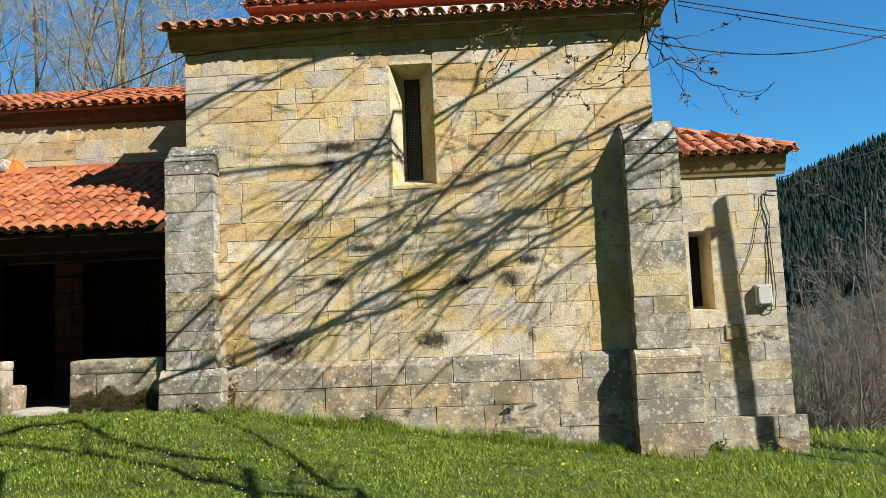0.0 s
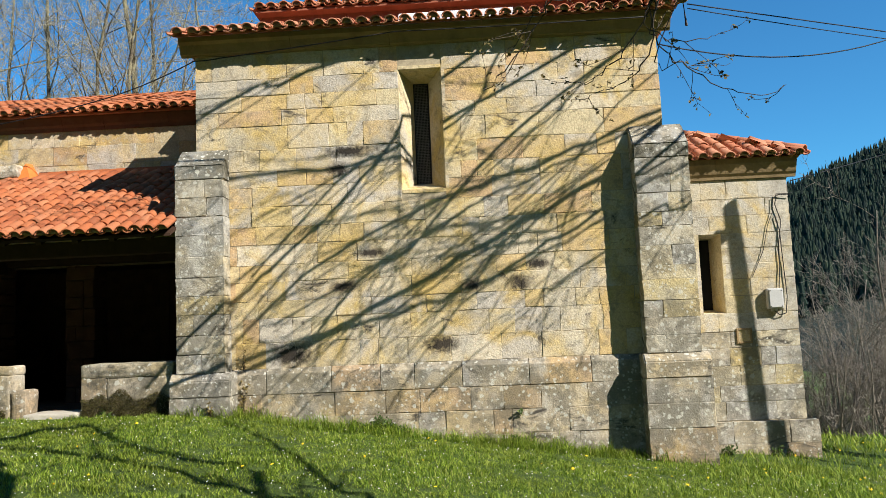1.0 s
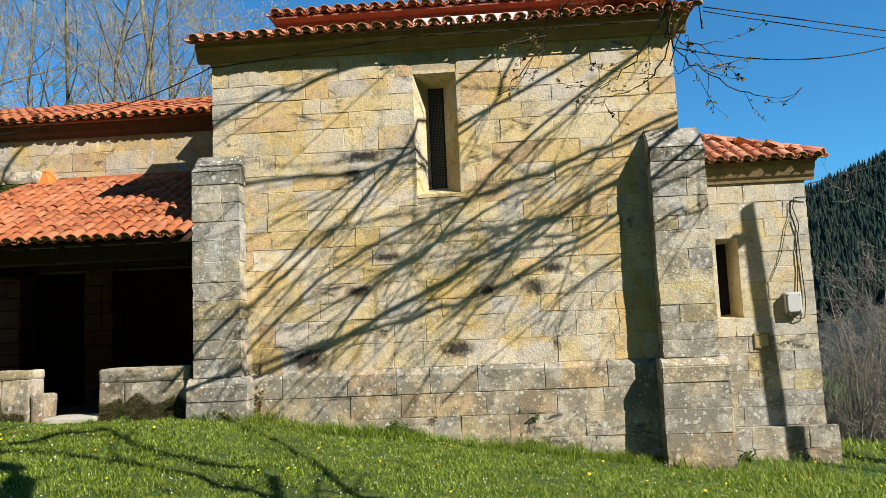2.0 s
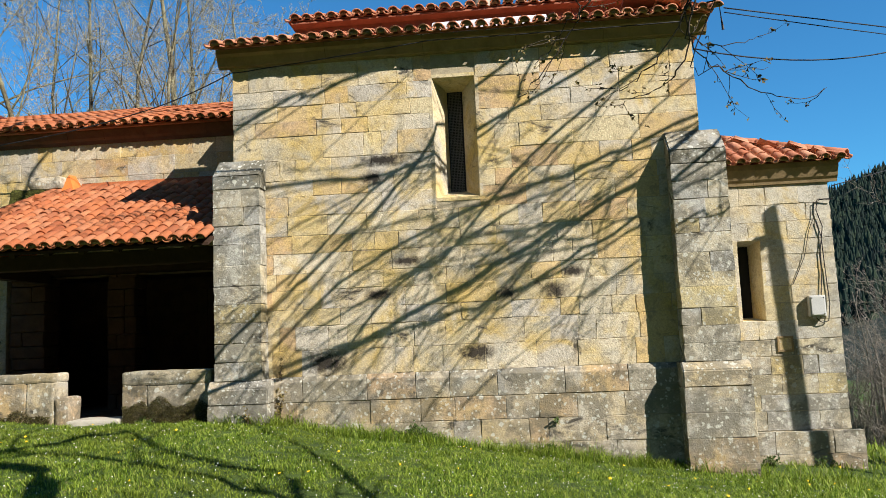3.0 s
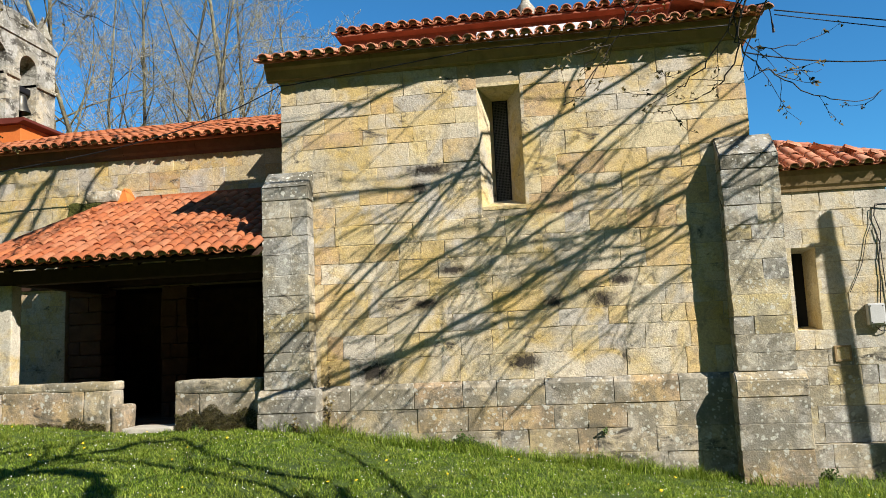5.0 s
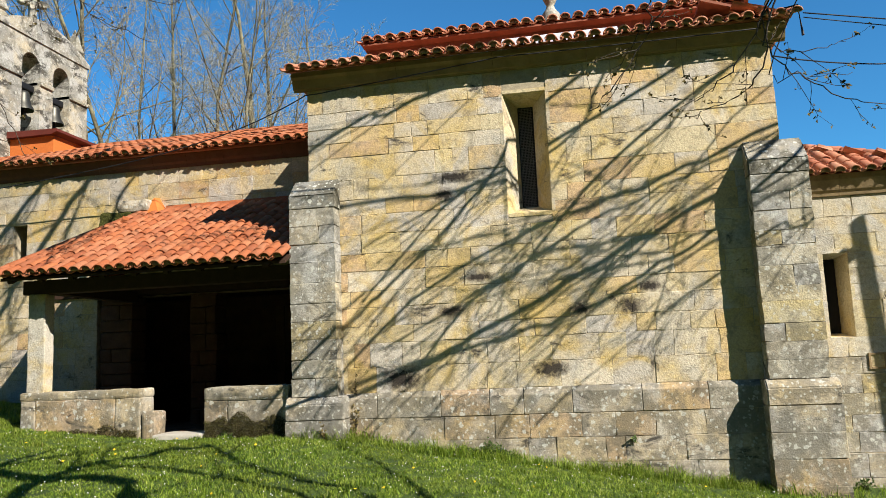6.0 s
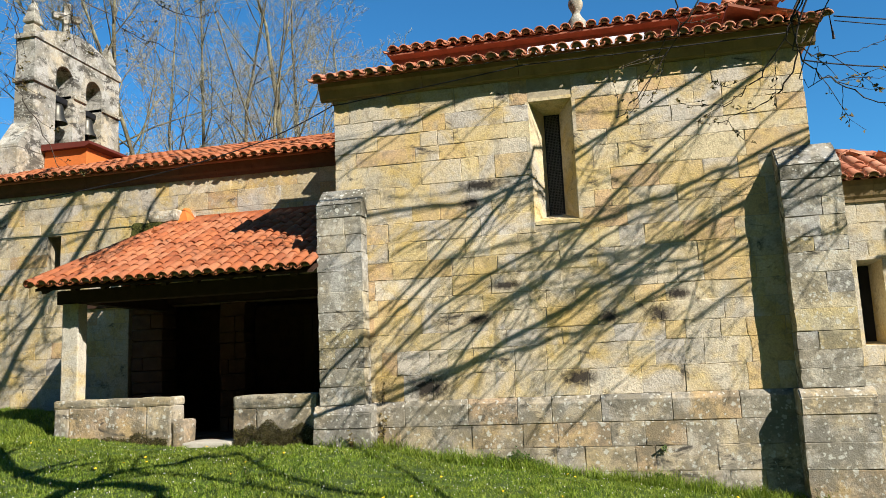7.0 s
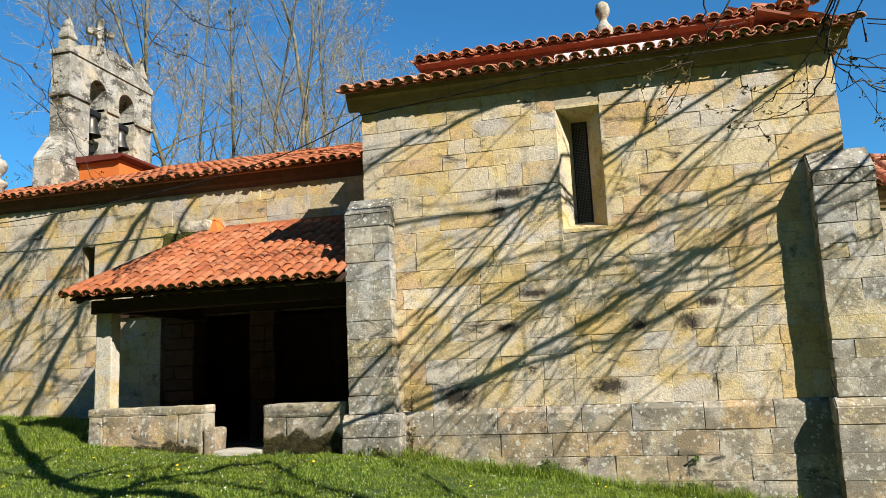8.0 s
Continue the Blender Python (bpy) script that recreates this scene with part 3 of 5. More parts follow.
def build_buttress(x0, x1, y, back_z, front_z, step_z, foot, label, seed, n):
    """A stepped corner buttress with a sloping lichened cap."""
    rng = random.Random(seed)
    fx0, fx1, fy = foot
    zb = min(lie(x0, y), lie(x1, y)) - 0.35
    b = thing("buttress", ((x0 + x1) / 2, y, zb), label, "buttress", "buttresses of the chancel")
    part("core", one_block((x0 + 0.025, y + 0.03, zb), (x1 - 0.025, 0.0, front_z - 0.1)), M_MORTAR, b)
    part("foot_core", one_block((fx0 + 0.025, fy + 0.03, zb), (fx1 - 0.025, -0.07, step_z - 0.12)), M_MORTAR, b)
    zc = front_z - 0.22
    bm = prism([(y, zc), (y, front_z - 0.01), (y + 0.015, front_z), (-0.005, back_z), (-0.005, zc)], x0 - 0.01, x1 + 0.01, 0)
    bmesh.ops.bevel(bm, geom=list(bm.edges), offset=0.018, segments=2, affect="EDGES")
    part("cap_stone", bm, M_CAP, b, "sloping cap stone crusted with lichen")
    bm = prism([(fy, step_z - 0.33), (fy, step_z - 0.11), (y, step_z), (-0.005, step_z), (-0.005, step_z - 0.33)], fx0, fx1, 0)
    bmesh.ops.bevel(bm, geom=list(bm.edges), offset=0.015, segments=2, affect="EDGES")
    part("offset_stone", bm, M_PLINTH, b)
    settle(b)
    courses(b, M_BUTT, x0, x1, levels_between(step_z, zc, n, rng), y, (), rng, 0.55, depth=-y - 0.008)
    lv = [step_z - 0.33]
    while lv[-1] > zb + 0.1:
        lv.append(lv[-1] - 0.33)
    courses(b, M_PLINTH, fx0, fx1, lv[::-1], fy, (), rng, 0.7, depth=-fy - 0.008)


build_buttress(-4.20, -3.51, -0.30, 4.27, 4.0, 1.07, (-4.28, -3.42, -0.38), "grey weathered stepped stone buttress beside the porch", 4, 10)
build_buttress(2.25, 2.995, -0.30, 4.30, 3.98, 1.09, (2.19, 3.08, -0.40), "grey lichened stepped stone buttress at the chancel corner", 9, 11)


# ---- apse ----
def build_apse():
    y = 1.0
    base = lie(4, 1)
    hole = (3.41, 3.745, 1.58, 2.79)
    wall = thing("wall_apse", (3.8, y, base), "pale ashlar wall of the low apse", "wall", kind="structure")
    part("core", wall_core(2.60, 4.79, y + 0.008, y + 0.6, -1.2, 3.85, hole), M_MORTAR, wall)
    part("side_core", one_block((4.2, y + 0.6, -1.2), (4.79, 5.0, 3.85)), M_MORTAR, wall)
    settle(wall)
    rng = random.Random(31)
    lv = [-0.02, 0.26, 0.50, 0.79, 1.06, 1.30, 1.58, 1.84, 2.10, 2.33, 2.56, 2.79, 3.06, 3.32, 3.62]
    courses(wall, M_BUTT, 2.72, 4.81, lv[:6], y, [hole], rng, 0.5)
    courses(wall, M_APSE, 2.72, 4.81, lv[5:], y, [hole], rng, 0.5)
    courses(wall, M_STONE, y + 0.1, 4.8, lv, 4.81, (), rng, 0.6, axis="x")
    foot = thing("apse_plinth", (3.9, y - 0.1, base), "lichened stepped footing of the apse", "plinth", kind="structure")
    part("core", one_block((2.7, y - 0.07, -1.3), (4.9, y + 0.018, -0.04)), M_MORTAR, foot)
    settle(foot)
    courses(foot, M_PLINTH, 2.7, 4.94, [-1.1, -0.62, -0.34, -0.02], y - 0.12, (), rng, 0.7, depth=0.11)
    niche = thing("wall_niche", (3.98, y, 1.1), "small square ochre niche frame in the apse wall", "niche")
    for lo, hi in (((3.87, 1.12), (3.90, 1.35)), ((4.07, 1.12), (4.10, 1.35)), ((3.90, 1.12), (4.07, 1.15)), ((3.90, 1.32), (4.07, 1.35))):
        part("frame_side", one_block((lo[0], y - 0.025, lo[1]), (hi[0], y + 0.02, hi[1]), 0.004), M_CORNICE, niche)
    part("panel", one_block((3.90, y - 0.012, 1.15), (4.07, y + 0.01, 1.32)), M_NAVE, niche)
    settle(niche)
    win, i = splayed_window("window_2", *hole, 3.45, 3.68, 1.64, 2.74, y, 0.42, M_APSE, "narrow splayed slit window in the apse")
    # black sheet painted as the unlit inside of the apse
    part("gloom_sheet", one_block((3.40, y + 0.44, 1.6), (3.74, y + 0.46, 2.8)), M_DARK, win)
    settle(win)
    corn = thing("apse_cornice", (3.8, 0.8, 3.62), "moulded stone cornice of the apse", "cornice", kind="structure")
    prof = [(1.012, 3.62), (0.97, 3.62), (0.96, 3.66), (0.93, 3.70), (0.89, 3.80), (0.87, 3.84), (0.87, 3.92), (1.012, 3.92)]
    for a, b in ((2.75, 3.72), (3.72, 4.94)):
        part("cornice_stone", prism(prof, a + 0.002, b - 0.002, 0), M_CORNICE, corn)
    part("cornice_stone", prism([(4.81 + (1.0 - q) * 1.0, z) for q, z in prof], 1.02, 5.0, 1), M_CORNICE, corn)
    settle(corn)
    slope = radians(25)
    roof = thing("apse_roof", (3.8, 2.5, 3.9), "hipped roof of red barrel tiles over the apse", "roof")
    ex, ey, ez = 5.03, 0.78, 3.92
    r = 1.9
    bm = bmesh.new()
    v = [bm.verts.new(q) for q in ((2.75, ey + 0.06, ez + 0.0), (ex - 0.05, ey + 0.06, ez), (ex - r, ey + r, ez + r * 0.466), (2.75, ey + r, ez + r * 0.466), (ex - 0.05, 5, ez), (ex - r, 5, ez + r * 0.466))]
    bm.faces.new((v[0], v[1], v[2], v[3]))
    bm.faces.new((v[1], v[4], v[5], v[2]))
    part("roof_deck", bm, M_FASCIA, roof)
    settle(roof)
    tile_slope(roof, M_TILE_OLD, (2.78, ey, ez - 0.02), (1, 0, 0), (0, math.cos(slope), math.sin(slope)), ex - 2.78, 1.95, rng=random.Random(14),
               keep=lambda u, s: 2.78 + u < ex + 0.02 - s * 0.906)
    tile_slope(roof, M_TILE_OLD, (ex, ey + 0.1, ez - 0.02), (0, 1, 0), (-math.cos(slope), 0, math.sin(slope)), 4.0, 1.9, rng=random.Random(15), limit=0,
               keep=lambda u, s: u > s * 0.906)
    a, b = Vector((ex, ey, ez + 0.07)), Vector((ex - r, ey + r, ez + r * 0.466 + 0.07))
    d = (b - a).normalized()
    side = d.cross(Vector((0, 0, 1))).normalized()
    fm = Matrix((side, d, side.cross(d))).transposed().to_4x4()
    for k in range(8):
        ob = new("tile", swap(COVER, M_TILE_OLD))
        ob.parent = roof
        ob.matrix_basis = Matrix.Translation(a + d * 0.36 * k - Vector(roof.location)) @ fm
    box = thing("junction_box", (4.47, 0.99, 1.6), "small grey electrical junction box on the apse wall", "electrical box")
    part("casing", one_block((4.345, 0.89, 1.62), (4.575, 0.992, 1.925), 0.012), M_PLASTIC, box)
    cover = part("lid", one_block((4.365, 0.875, 1.64), (4.555, 0.889, 1.905), 0.005), M_PLASTIC, box)
    for x, z in ((4.378, 1.655), (4.542, 1.655), (4.378, 1.89), (4.542, 1.89)):
        part("screw", one_block((x - 0.006, 0.870, z - 0.006), (x + 0.006, 0.876, z + 0.006)), M_IRON, cover)
    for x in (4.41, 4.47, 4.53):
        part("gland", one_block((x - 0.015, 0.92, 1.585), (x + 0.015, 0.95, 1.622), 0.004), M_PLASTIC, box)
    settle(box)


build_apse()


def rough_block(lo, hi, bevel, seed, amount=0.012, cuts=5):
    """A worn block: bevelled, cut finely and pushed about by noise."""
    bm = one_block(lo, hi, bevel)
    for axis in range(3):
        size = hi[axis] - lo[axis]
        n = max(1, int(size / 0.12))
        for k in range(1, n):
            co = [0, 0, 0]
            co[axis] = lo[axis] + size * k / n
            no = [0, 0, 0]
            no[axis] = 1
            bmesh.ops.bisect_plane(bm, geom=bm.verts[:] + bm.edges[:] + bm.faces[:], plane_co=co, plane_no=no)
    for v in bm.verts:
        v.co += noise.noise_vector(v.co * 4.0 + Vector((seed, 0, 0))) * amount + noise.noise_vector(v.co * 14.0) * amount * 0.35
    return bm


# ---- nave ----
NY = 2.5


def build_nave():
    wall = thing("wall_nave", (-8.5, NY, 0.6), "ochre ashlar nave wall with a slit window", "wall", kind="structure")
    slit = (-11.06, -10.76, 3.73, 4.49)
    door = (-9.2, CX0, 0.3, 2.95)
    bm = bmesh.new()
    block(bm, (-14.2, NY + 0.008, 0), (slit[0], NY + 0.7, 5.6))
    block(bm, (slit[0], NY + 0.008, 0), (slit[1], NY + 0.7, slit[2]))
    block(bm, (slit[0], NY + 0.008, slit[3]), (slit[1], NY + 0.7, 5.6))
    block(bm, (slit[1], NY + 0.008, 0), (door[0], NY + 0.7, 5.6))
    block(bm, (door[0], NY + 0.008, door[3]), (door[1], NY + 0.7, 5.6))
    part("core", bm, M_MORTAR, wall)
    # black sheet closing the slit, painted as unlit nave
    part("gloom_sheet", one_block((-11.2, NY + 0.5, 3.6), (-10.6, NY + 0.52, 4.6)), M_DARK, wall)
    settle(wall)
    rng = random.Random(77)
    lv = [0.2] + [0.2 + 5.16 * (i + rng.uniform(-0.1, 0.1)) / 17 for i in range(1, 17)] + [5.36]
    courses(wall, M_NAVE, -14.2, CX0, lv, NY, [slit, door], rng, 0.62)
    by = NY + 2.3
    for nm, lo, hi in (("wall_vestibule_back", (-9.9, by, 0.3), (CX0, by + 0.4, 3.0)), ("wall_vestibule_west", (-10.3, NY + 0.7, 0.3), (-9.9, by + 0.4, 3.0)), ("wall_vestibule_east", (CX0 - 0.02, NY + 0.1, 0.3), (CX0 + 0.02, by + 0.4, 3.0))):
        side = thing(nm, ((lo[0] + hi[0]) / 2, lo[1], 0.3), "rough brown stone wall of the vestibule, colour darkened for shade", "wall", kind="structure")
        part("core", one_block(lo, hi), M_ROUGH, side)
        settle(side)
    lid = thing("ceiling", (-6.2, NY + 1.2, 3.0), "dark boarded vestibule ceiling", "ceiling", kind="structure")
    part("boards", one_block((-10.3, NY + 0.3, 3.0), (CX0, by + 0.4, 3.08)), M_WOOD, lid)
    settle(lid)
    lintel = thing("lintel_beam", (-6.2, NY, 2.95), "dark timber lintel over the vestibule", "beam")
    part("timber", one_block((-10.1, NY - 0.05, 2.95), (CX0 - 0.03, NY + 0.3, 3.2), 0.015), M_WOOD, lintel)
    settle(lintel)
    rp = random.Random(6)
    for x0, x1, y0, label in ((-7.5, -6.95, NY + 0.4, "reddish rubble stone pier inside the porch"), (-9.17, -8.5, NY + 0.06, "rubble pier at the vestibule opening, colour darkened for shade")):
        pier = thing("stone_pier", ((x0 + x1) / 2, y0 + 0.2, 0.45), label, "pier", "porch piers")
        z = 0.45
        while z < 2.94:
            h = min(rp.uniform(0.2, 0.34), 2.945 - z)
            cut = x0 + (x1 - x0) * rp.choice((0.35, 0.6, 1.0))
            for a, b in ((x0 + rp.uniform(-0.02, 0.02), cut), (cut, x1 + rp.uniform(-0.03, 0.03))):
                if b - a > 0.1:
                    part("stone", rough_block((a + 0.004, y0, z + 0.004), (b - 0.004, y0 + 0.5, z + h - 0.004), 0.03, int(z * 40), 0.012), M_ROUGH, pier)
            z += h
        settle(pier)
    leaf = thing("church_door", (-5.9, by - 0.08, 0.62), "dark brown boarded church door inside the vestibule", "door")
    for k in range(6):
        x = -6.5 + k * 0.2
        plank = part("board", one_block((x + 0.004, by - 0.08, 0.6), (x + 0.196, by - 0.03, 2.75), 0.006), M_DOOR, leaf)
    part("handle", one_block((-5.5, by - 0.13, 1.55), (-5.46, by - 0.08, 1.75), 0.008), M_IRON, plank)
    settle(leaf)
    corn = thing("nave_cornice", (-9, NY - 0.2, 5.3), "reddish timber and stone cornice of the nave", "cornice", kind="structure")
    prof = [(NY + 0.012, 5.36), (NY - 0.025, 5.36), (NY - 0.04, 5.42), (NY - 0.08, 5.46), (NY - 0.11, 5.54), (NY - 0.13, 5.58), (NY - 0.13, 5.63), (NY + 0.012, 5.63)]
    x = -14.3
    while x < CX0 - 0.1:
        w = min(rng.uniform(0.7, 1.3), CX0 - x)
        part("cornice_stone", prism(prof, x + 0.003, x + w - 0.003, 0), M_EAVEWOOD, corn)
        x += w
    settle(corn)
    slope = radians(20)
    roof = thing("nave_roof", (-9, 6.5, 5.6), "long slope of orange barrel tiles over the nave", "roof")
    y0, z0, run = NY - 0.28, 5.63, 4.6
    part("roof_deck", prism([(y0 + 0.06, z0), (y0 + run, z0 + run * math.tan(slope)), (y0 + 2 * run, z0), (y0 + 2 * run, z0 - 0.05), (y0 + 0.06, z0 - 0.03)], -14.3, CX0 + 0.02, 0), M_FASCIA, roof)
    settle(roof)
    tile_slope(roof, M_TILE, (-14.3, y0, z0 - 0.02), (1, 0, 0), (0, math.cos(slope), math.sin(slope)), 10.2, run / math.cos(slope) - 0.1, rng=random.Random(21), limit=300,
               first=lambda u, v: v < 2.0, keep=lambda u, v: u < 10.25)
    far = thing("wall_nave_north", (-9, 11, 1), "plain back wall of the nave", "wall", kind="structure")
    part("core", one_block((-14.2, NY + 2 * 4.6 - 1.2, 0), (CX0, NY + 2 * 4.6 - 0.6, 5.55)), M_NAVE, far)
    settle(far)


build_nave()


# ---- porch ----
PY = -0.16   # face of the parapets


def build_porch():
    for x0, x1, z1, seed, label in ((-8.68, -6.66, 1.27, 1, "long lichened stone bench wall of the porch"), (-5.62, -4.30, 1.25, 2, "short lichened stone bench wall of the porch")):
        zb = min(lie(x0, PY), lie(x1, PY)) - 0.2
        bench = thing("bench_wall", ((x0 + x1) / 2, PY, zb), label, "wall", "bench walls of the porch")
        part("top_slab", rough_block((x0 - 0.004, PY - 0.008, z1 - (0.20 if seed == 2 else 0.13)), (x1 + 0.004, PY + 0.41, z1), 0.035, seed, 0.015), M_PLINTH, bench)
        cut = (0.0, 0.28, 1.0) if seed == 2 else (0.0, 0.13, 0.8, 1.0)
        for k, (p, q) in enumerate(zip(cut, cut[1:])):
            a, b = x0 + (x1 - x0) * p, x0 + (x1 - x0) * q
            part("stone", rough_block((a + 0.003, PY, zb), (b - 0.003, PY + 0.40, z1 - (0.195 if seed == 2 else 0.125)), 0.02, seed + k + 5, 0.014), M_PLINTH, bench)
        settle(bench)
    post = thing("corner_stone", (-6.5, PY, 0.4), "small upright kerb stone at the porch step", "stone")
    part("block", rough_block((-6.64, PY + 0.0, 0.4), (-6.42, PY + 0.35, 0.93), 0.05, 17), M_PLINTH, post)
    settle(post)
    step = thing("door_step", (-6, PY, 0.5), "worn pale stone step into the porch", "step")
    part("slab", rough_block((-6.40, PY - 0.10, 0.35), (-5.64, PY + 0.35, 0.60), 0.03, 19), M_STEPSTONE, step)
    settle(step)
    floor = thing("porch_floor", (-6.4, 1, 0.6), "stone flagged porch floor", "floor", kind="structure")
    rng = random.Random(3)
    part("bed", one_block((-9.9, PY + 0.42, 0.2), (CX0, NY + 2.7, 0.46)), M_MORTAR, floor)
    for i in range(7):
        for j in range(8):
            x, y = -8.6 + i * 0.65, PY + 0.44 + j * 0.56
            # flagstones take the shade-darkened rubble colour too
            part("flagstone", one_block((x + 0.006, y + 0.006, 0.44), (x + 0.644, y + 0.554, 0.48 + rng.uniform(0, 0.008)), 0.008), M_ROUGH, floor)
    settle(floor)
    col = thing("porch_column", (-8.4, 0.0, 1.27), "square pale monolithic stone column on the bench wall", "column")
    bm = rough_block((-8.62, PY + 0.05, 1.26), (-8.32, PY + 0.27, 2.80), 0.02, 40, 0.006)
    part("shaft", bm, M_APSE, col)
    settle(col)
    ey, ez = -0.6, 3.03
    ry, rz = NY, 1.6 + 0.217 * 13.5
    rise = math.atan2(rz - ez, ry - ey)
    lx0, lx1, rx = -8.87, -8.05, -4.18
    beam = thing("porch_beam", (-6.4, 0, 2.8), "dark squared timber beam carrying the porch roof", "beam")
    part("timber", one_block((-8.75, PY + 0.08, 2.80), (-4.17, PY + 0.30, 3.02), 0.012), M_WOOD, beam)
    settle(beam)
    side = thing("porch_beam", (-8.4, 1.2, 2.8), "dark timber side beam of the porch", "beam")
    part("timber", one_block((-8.52, PY + 0.31, 2.81), (-8.32, NY, 3.01), 0.012), M_WOOD, side)
    settle(side)
    roof = thing("porch_roof", (-6.5, 1.0, 3.0), "lean-to porch roof of bright orange barrel tiles", "roof")
    bm = bmesh.new()
    pts = [(lx0 + 0.08, ey + 0.08, ez), (rx, ey + 0.08, ez), (rx, ry, rz), (lx1, ry, rz)]
    lo = [bm.verts.new((x, y, z - 0.05)) for x, y, z in pts]
    hi = [bm.verts.new((x, y, z - 0.01)) for x, y, z in pts]
    bm.faces.new(lo[::-1])
    bm.faces.new(hi)
    for k in range(4):
        bm.faces.new((lo[k], lo[(k + 1) % 4], hi[(k + 1) % 4], hi[k]))
    bmesh.ops.recalc_face_normals(bm, faces=bm.faces)
    part("roof_deck", bm, M_WOOD, roof)
    x = lx0 + 0.2
    while x < rx - 0.05:
        d = Vector((0, math.cos(rise), math.sin(rise)))
        a = Vector((x, ey + 0.12, ez - 0.10 + 0.12 * math.tan(rise)))
        bm = one_block((-0.04, 0, -0.05), (0.04, (ry - ey - 0.15) / math.cos(rise), 0.05))
        bmesh.ops.transform(bm, matrix=Matrix.Translation(a) @ Matrix.Rotation(rise, 4, "X"), verts=bm.verts)
        part("rafter", bm, M_WOOD, roof)
        x += 0.52
    part("left_slope", prism([(lx0 - 0.02, ez - 0.02), (lx0 + 0.05, ez), (lx1 - 0.05, rz - 0.22), (lx1 - 0.05, rz - 0.28)], ey + 2.2, ry, 1), M_TILE, roof)
    settle(roof)
    length = (ry - ey) / math.cos(rise)
    tile_slope(roof, M_TILE, (lx0, ey, ez - 0.01), (1, 0, 0), (0, math.cos(rise), math.sin(rise)), rx - lx0 - 0.02, length - 0.25, rng=random.Random(8), pitch=0.188, gap=0.27, limit=300,
               keep=lambda u, v: u > (lx1 - lx0) * v / length - 0.03 and u < rx - lx0 - 0.03)
    for k in range(11):
        f = k / 12
        at = Vector((lx0, ey, ez)) .lerp(Vector((lx1, ry, rz)), f) + Vector((0, 0, 0.06))
        d = (Vector((lx1, ry, rz)) - Vector((lx0, ey, ez))).normalized()
        s = d.cross(Vector((0, 0, 1))).normalized()
        ob = new("tile", swap(COVER, M_TILE))
        ob.parent = roof
        ob.matrix_basis = Matrix.Translation(at - Vector(roof.location)) @ Matrix((s, d, s.cross(d))).transposed().to_4x4()
    flash = thing("flashing", (-6, NY - 0.1, 4.4), "orange mortar flashing where porch roof meets wall", "flashing")
    part("strip", prism([(NY - 0.10, rz - 0.02), (NY - 0.03, rz + 0.10), (NY - 0.002, rz + 0.10), (NY - 0.002, rz - 0.02)], -7.75, CX0 - 0.01, 0), M_TILE, flash)
    bm = bmesh.new()
    q = [bm.verts.new(v) for v in ((-8.15, NY - 0.35, rz - 0.14), (-7.72, NY - 0.35, rz - 0.12), (-7.72, NY - 0.002, rz - 0.05), (-8.15, NY - 0.002, rz - 0.05), (-7.96, NY - 0.1, rz + 0.26), (-7.90, NY - 0.002, rz + 0.26))]
    for f in ((0, 1, 4), (1, 2, 5, 4), (3, 0, 4, 5), (0, 3, 2, 1), (2, 3, 5)):
        bm.faces.new([q[i] for i in f])
    bmesh.ops.recalc_face_normals(bm, faces=bm.faces)
    part("hip_mortar", bm, M_ORANGE, flash, "pointed lump of orange mortar")
    settle(flash)


build_porch()


# ---- belfry ----
def arch_wall(y0, y1, z0, z1, x0, x1, arches):
    """A wall in the y-z plane with round-headed openings, as one solid."""
    bm = bmesh.new()
    cuts = [y0]
    for c, r, b, s in arches:
        cuts += [c - r, c + r]
    cuts.append(y1)
    for k in range(0, len(cuts), 2):
        block(bm, (x0, cuts[k], z0), (x1, cuts[k + 1], z1))
    for c, r, b, s in arches:
        block(bm, (x0, c - r, z0), (x1, c + r, b))
        n = 12
        top = [(c + r * math.cos(math.pi * k / n), s + r * math.sin(math.pi * k / n)) for k in range(n + 1)]
        for (ya, za), (yb, zb) in zip(top, top[1:]):
            vs = [bm.verts.new(v) for x in (x0, x1) for v in ((x, ya, za), (x, yb, zb), (x, yb, z1), (x, ya, z1))]
            for f in ((0, 1, 2, 3), (7, 6, 5, 4), (0, 4, 5, 1), (3, 2, 6, 7)):
                bm.faces.new([vs[i] for i in f])
    bmesh.ops.remove_doubles(bm, verts=bm.verts, dist=0.0005)
    bmesh.ops.recalc_face_normals(bm, faces=bm.faces)
    return bm


def bell_thing(y, z, x):
    b = thing("bell", (x, y, z), "dark bronze church bell hanging in the belfry arch", "bell", "bells")
    prof = [(0.25, 0.0), (0.24, 0.04), (0.19, 0.13), (0.155, 0.27), (0.145, 0.40), (0.11, 0.47), (0.04, 0.50)]
    bm = bmesh.new()
    rings = [[bm.verts.new((x + r * math.cos(k * math.pi / 8), y + r * math.sin(k * math.pi / 8), z + h)) for k in range(16)] for r, h in prof]
    for a, c in zip(rings, rings[1:]):
        for k in range(16):
            bm.faces.new((a[k], a[(k + 1) % 16], c[(k + 1) % 16], c[k]))
    bm.faces.new(rings[-1])
    body = part("body", bm, M_BRONZE, b, smooth=True)
    part("yoke", one_block((x - 0.07, y - 0.29, z + 0.52), (x + 0.07, y + 0.29, z + 0.68), 0.03), M_IRON, b)
    part("clapper", one_block((x - 0.03, y - 0.03, z - 0.12), (x + 0.03, y + 0.03, z + 0.2), 0.01), M_IRON, body)
    settle(b)


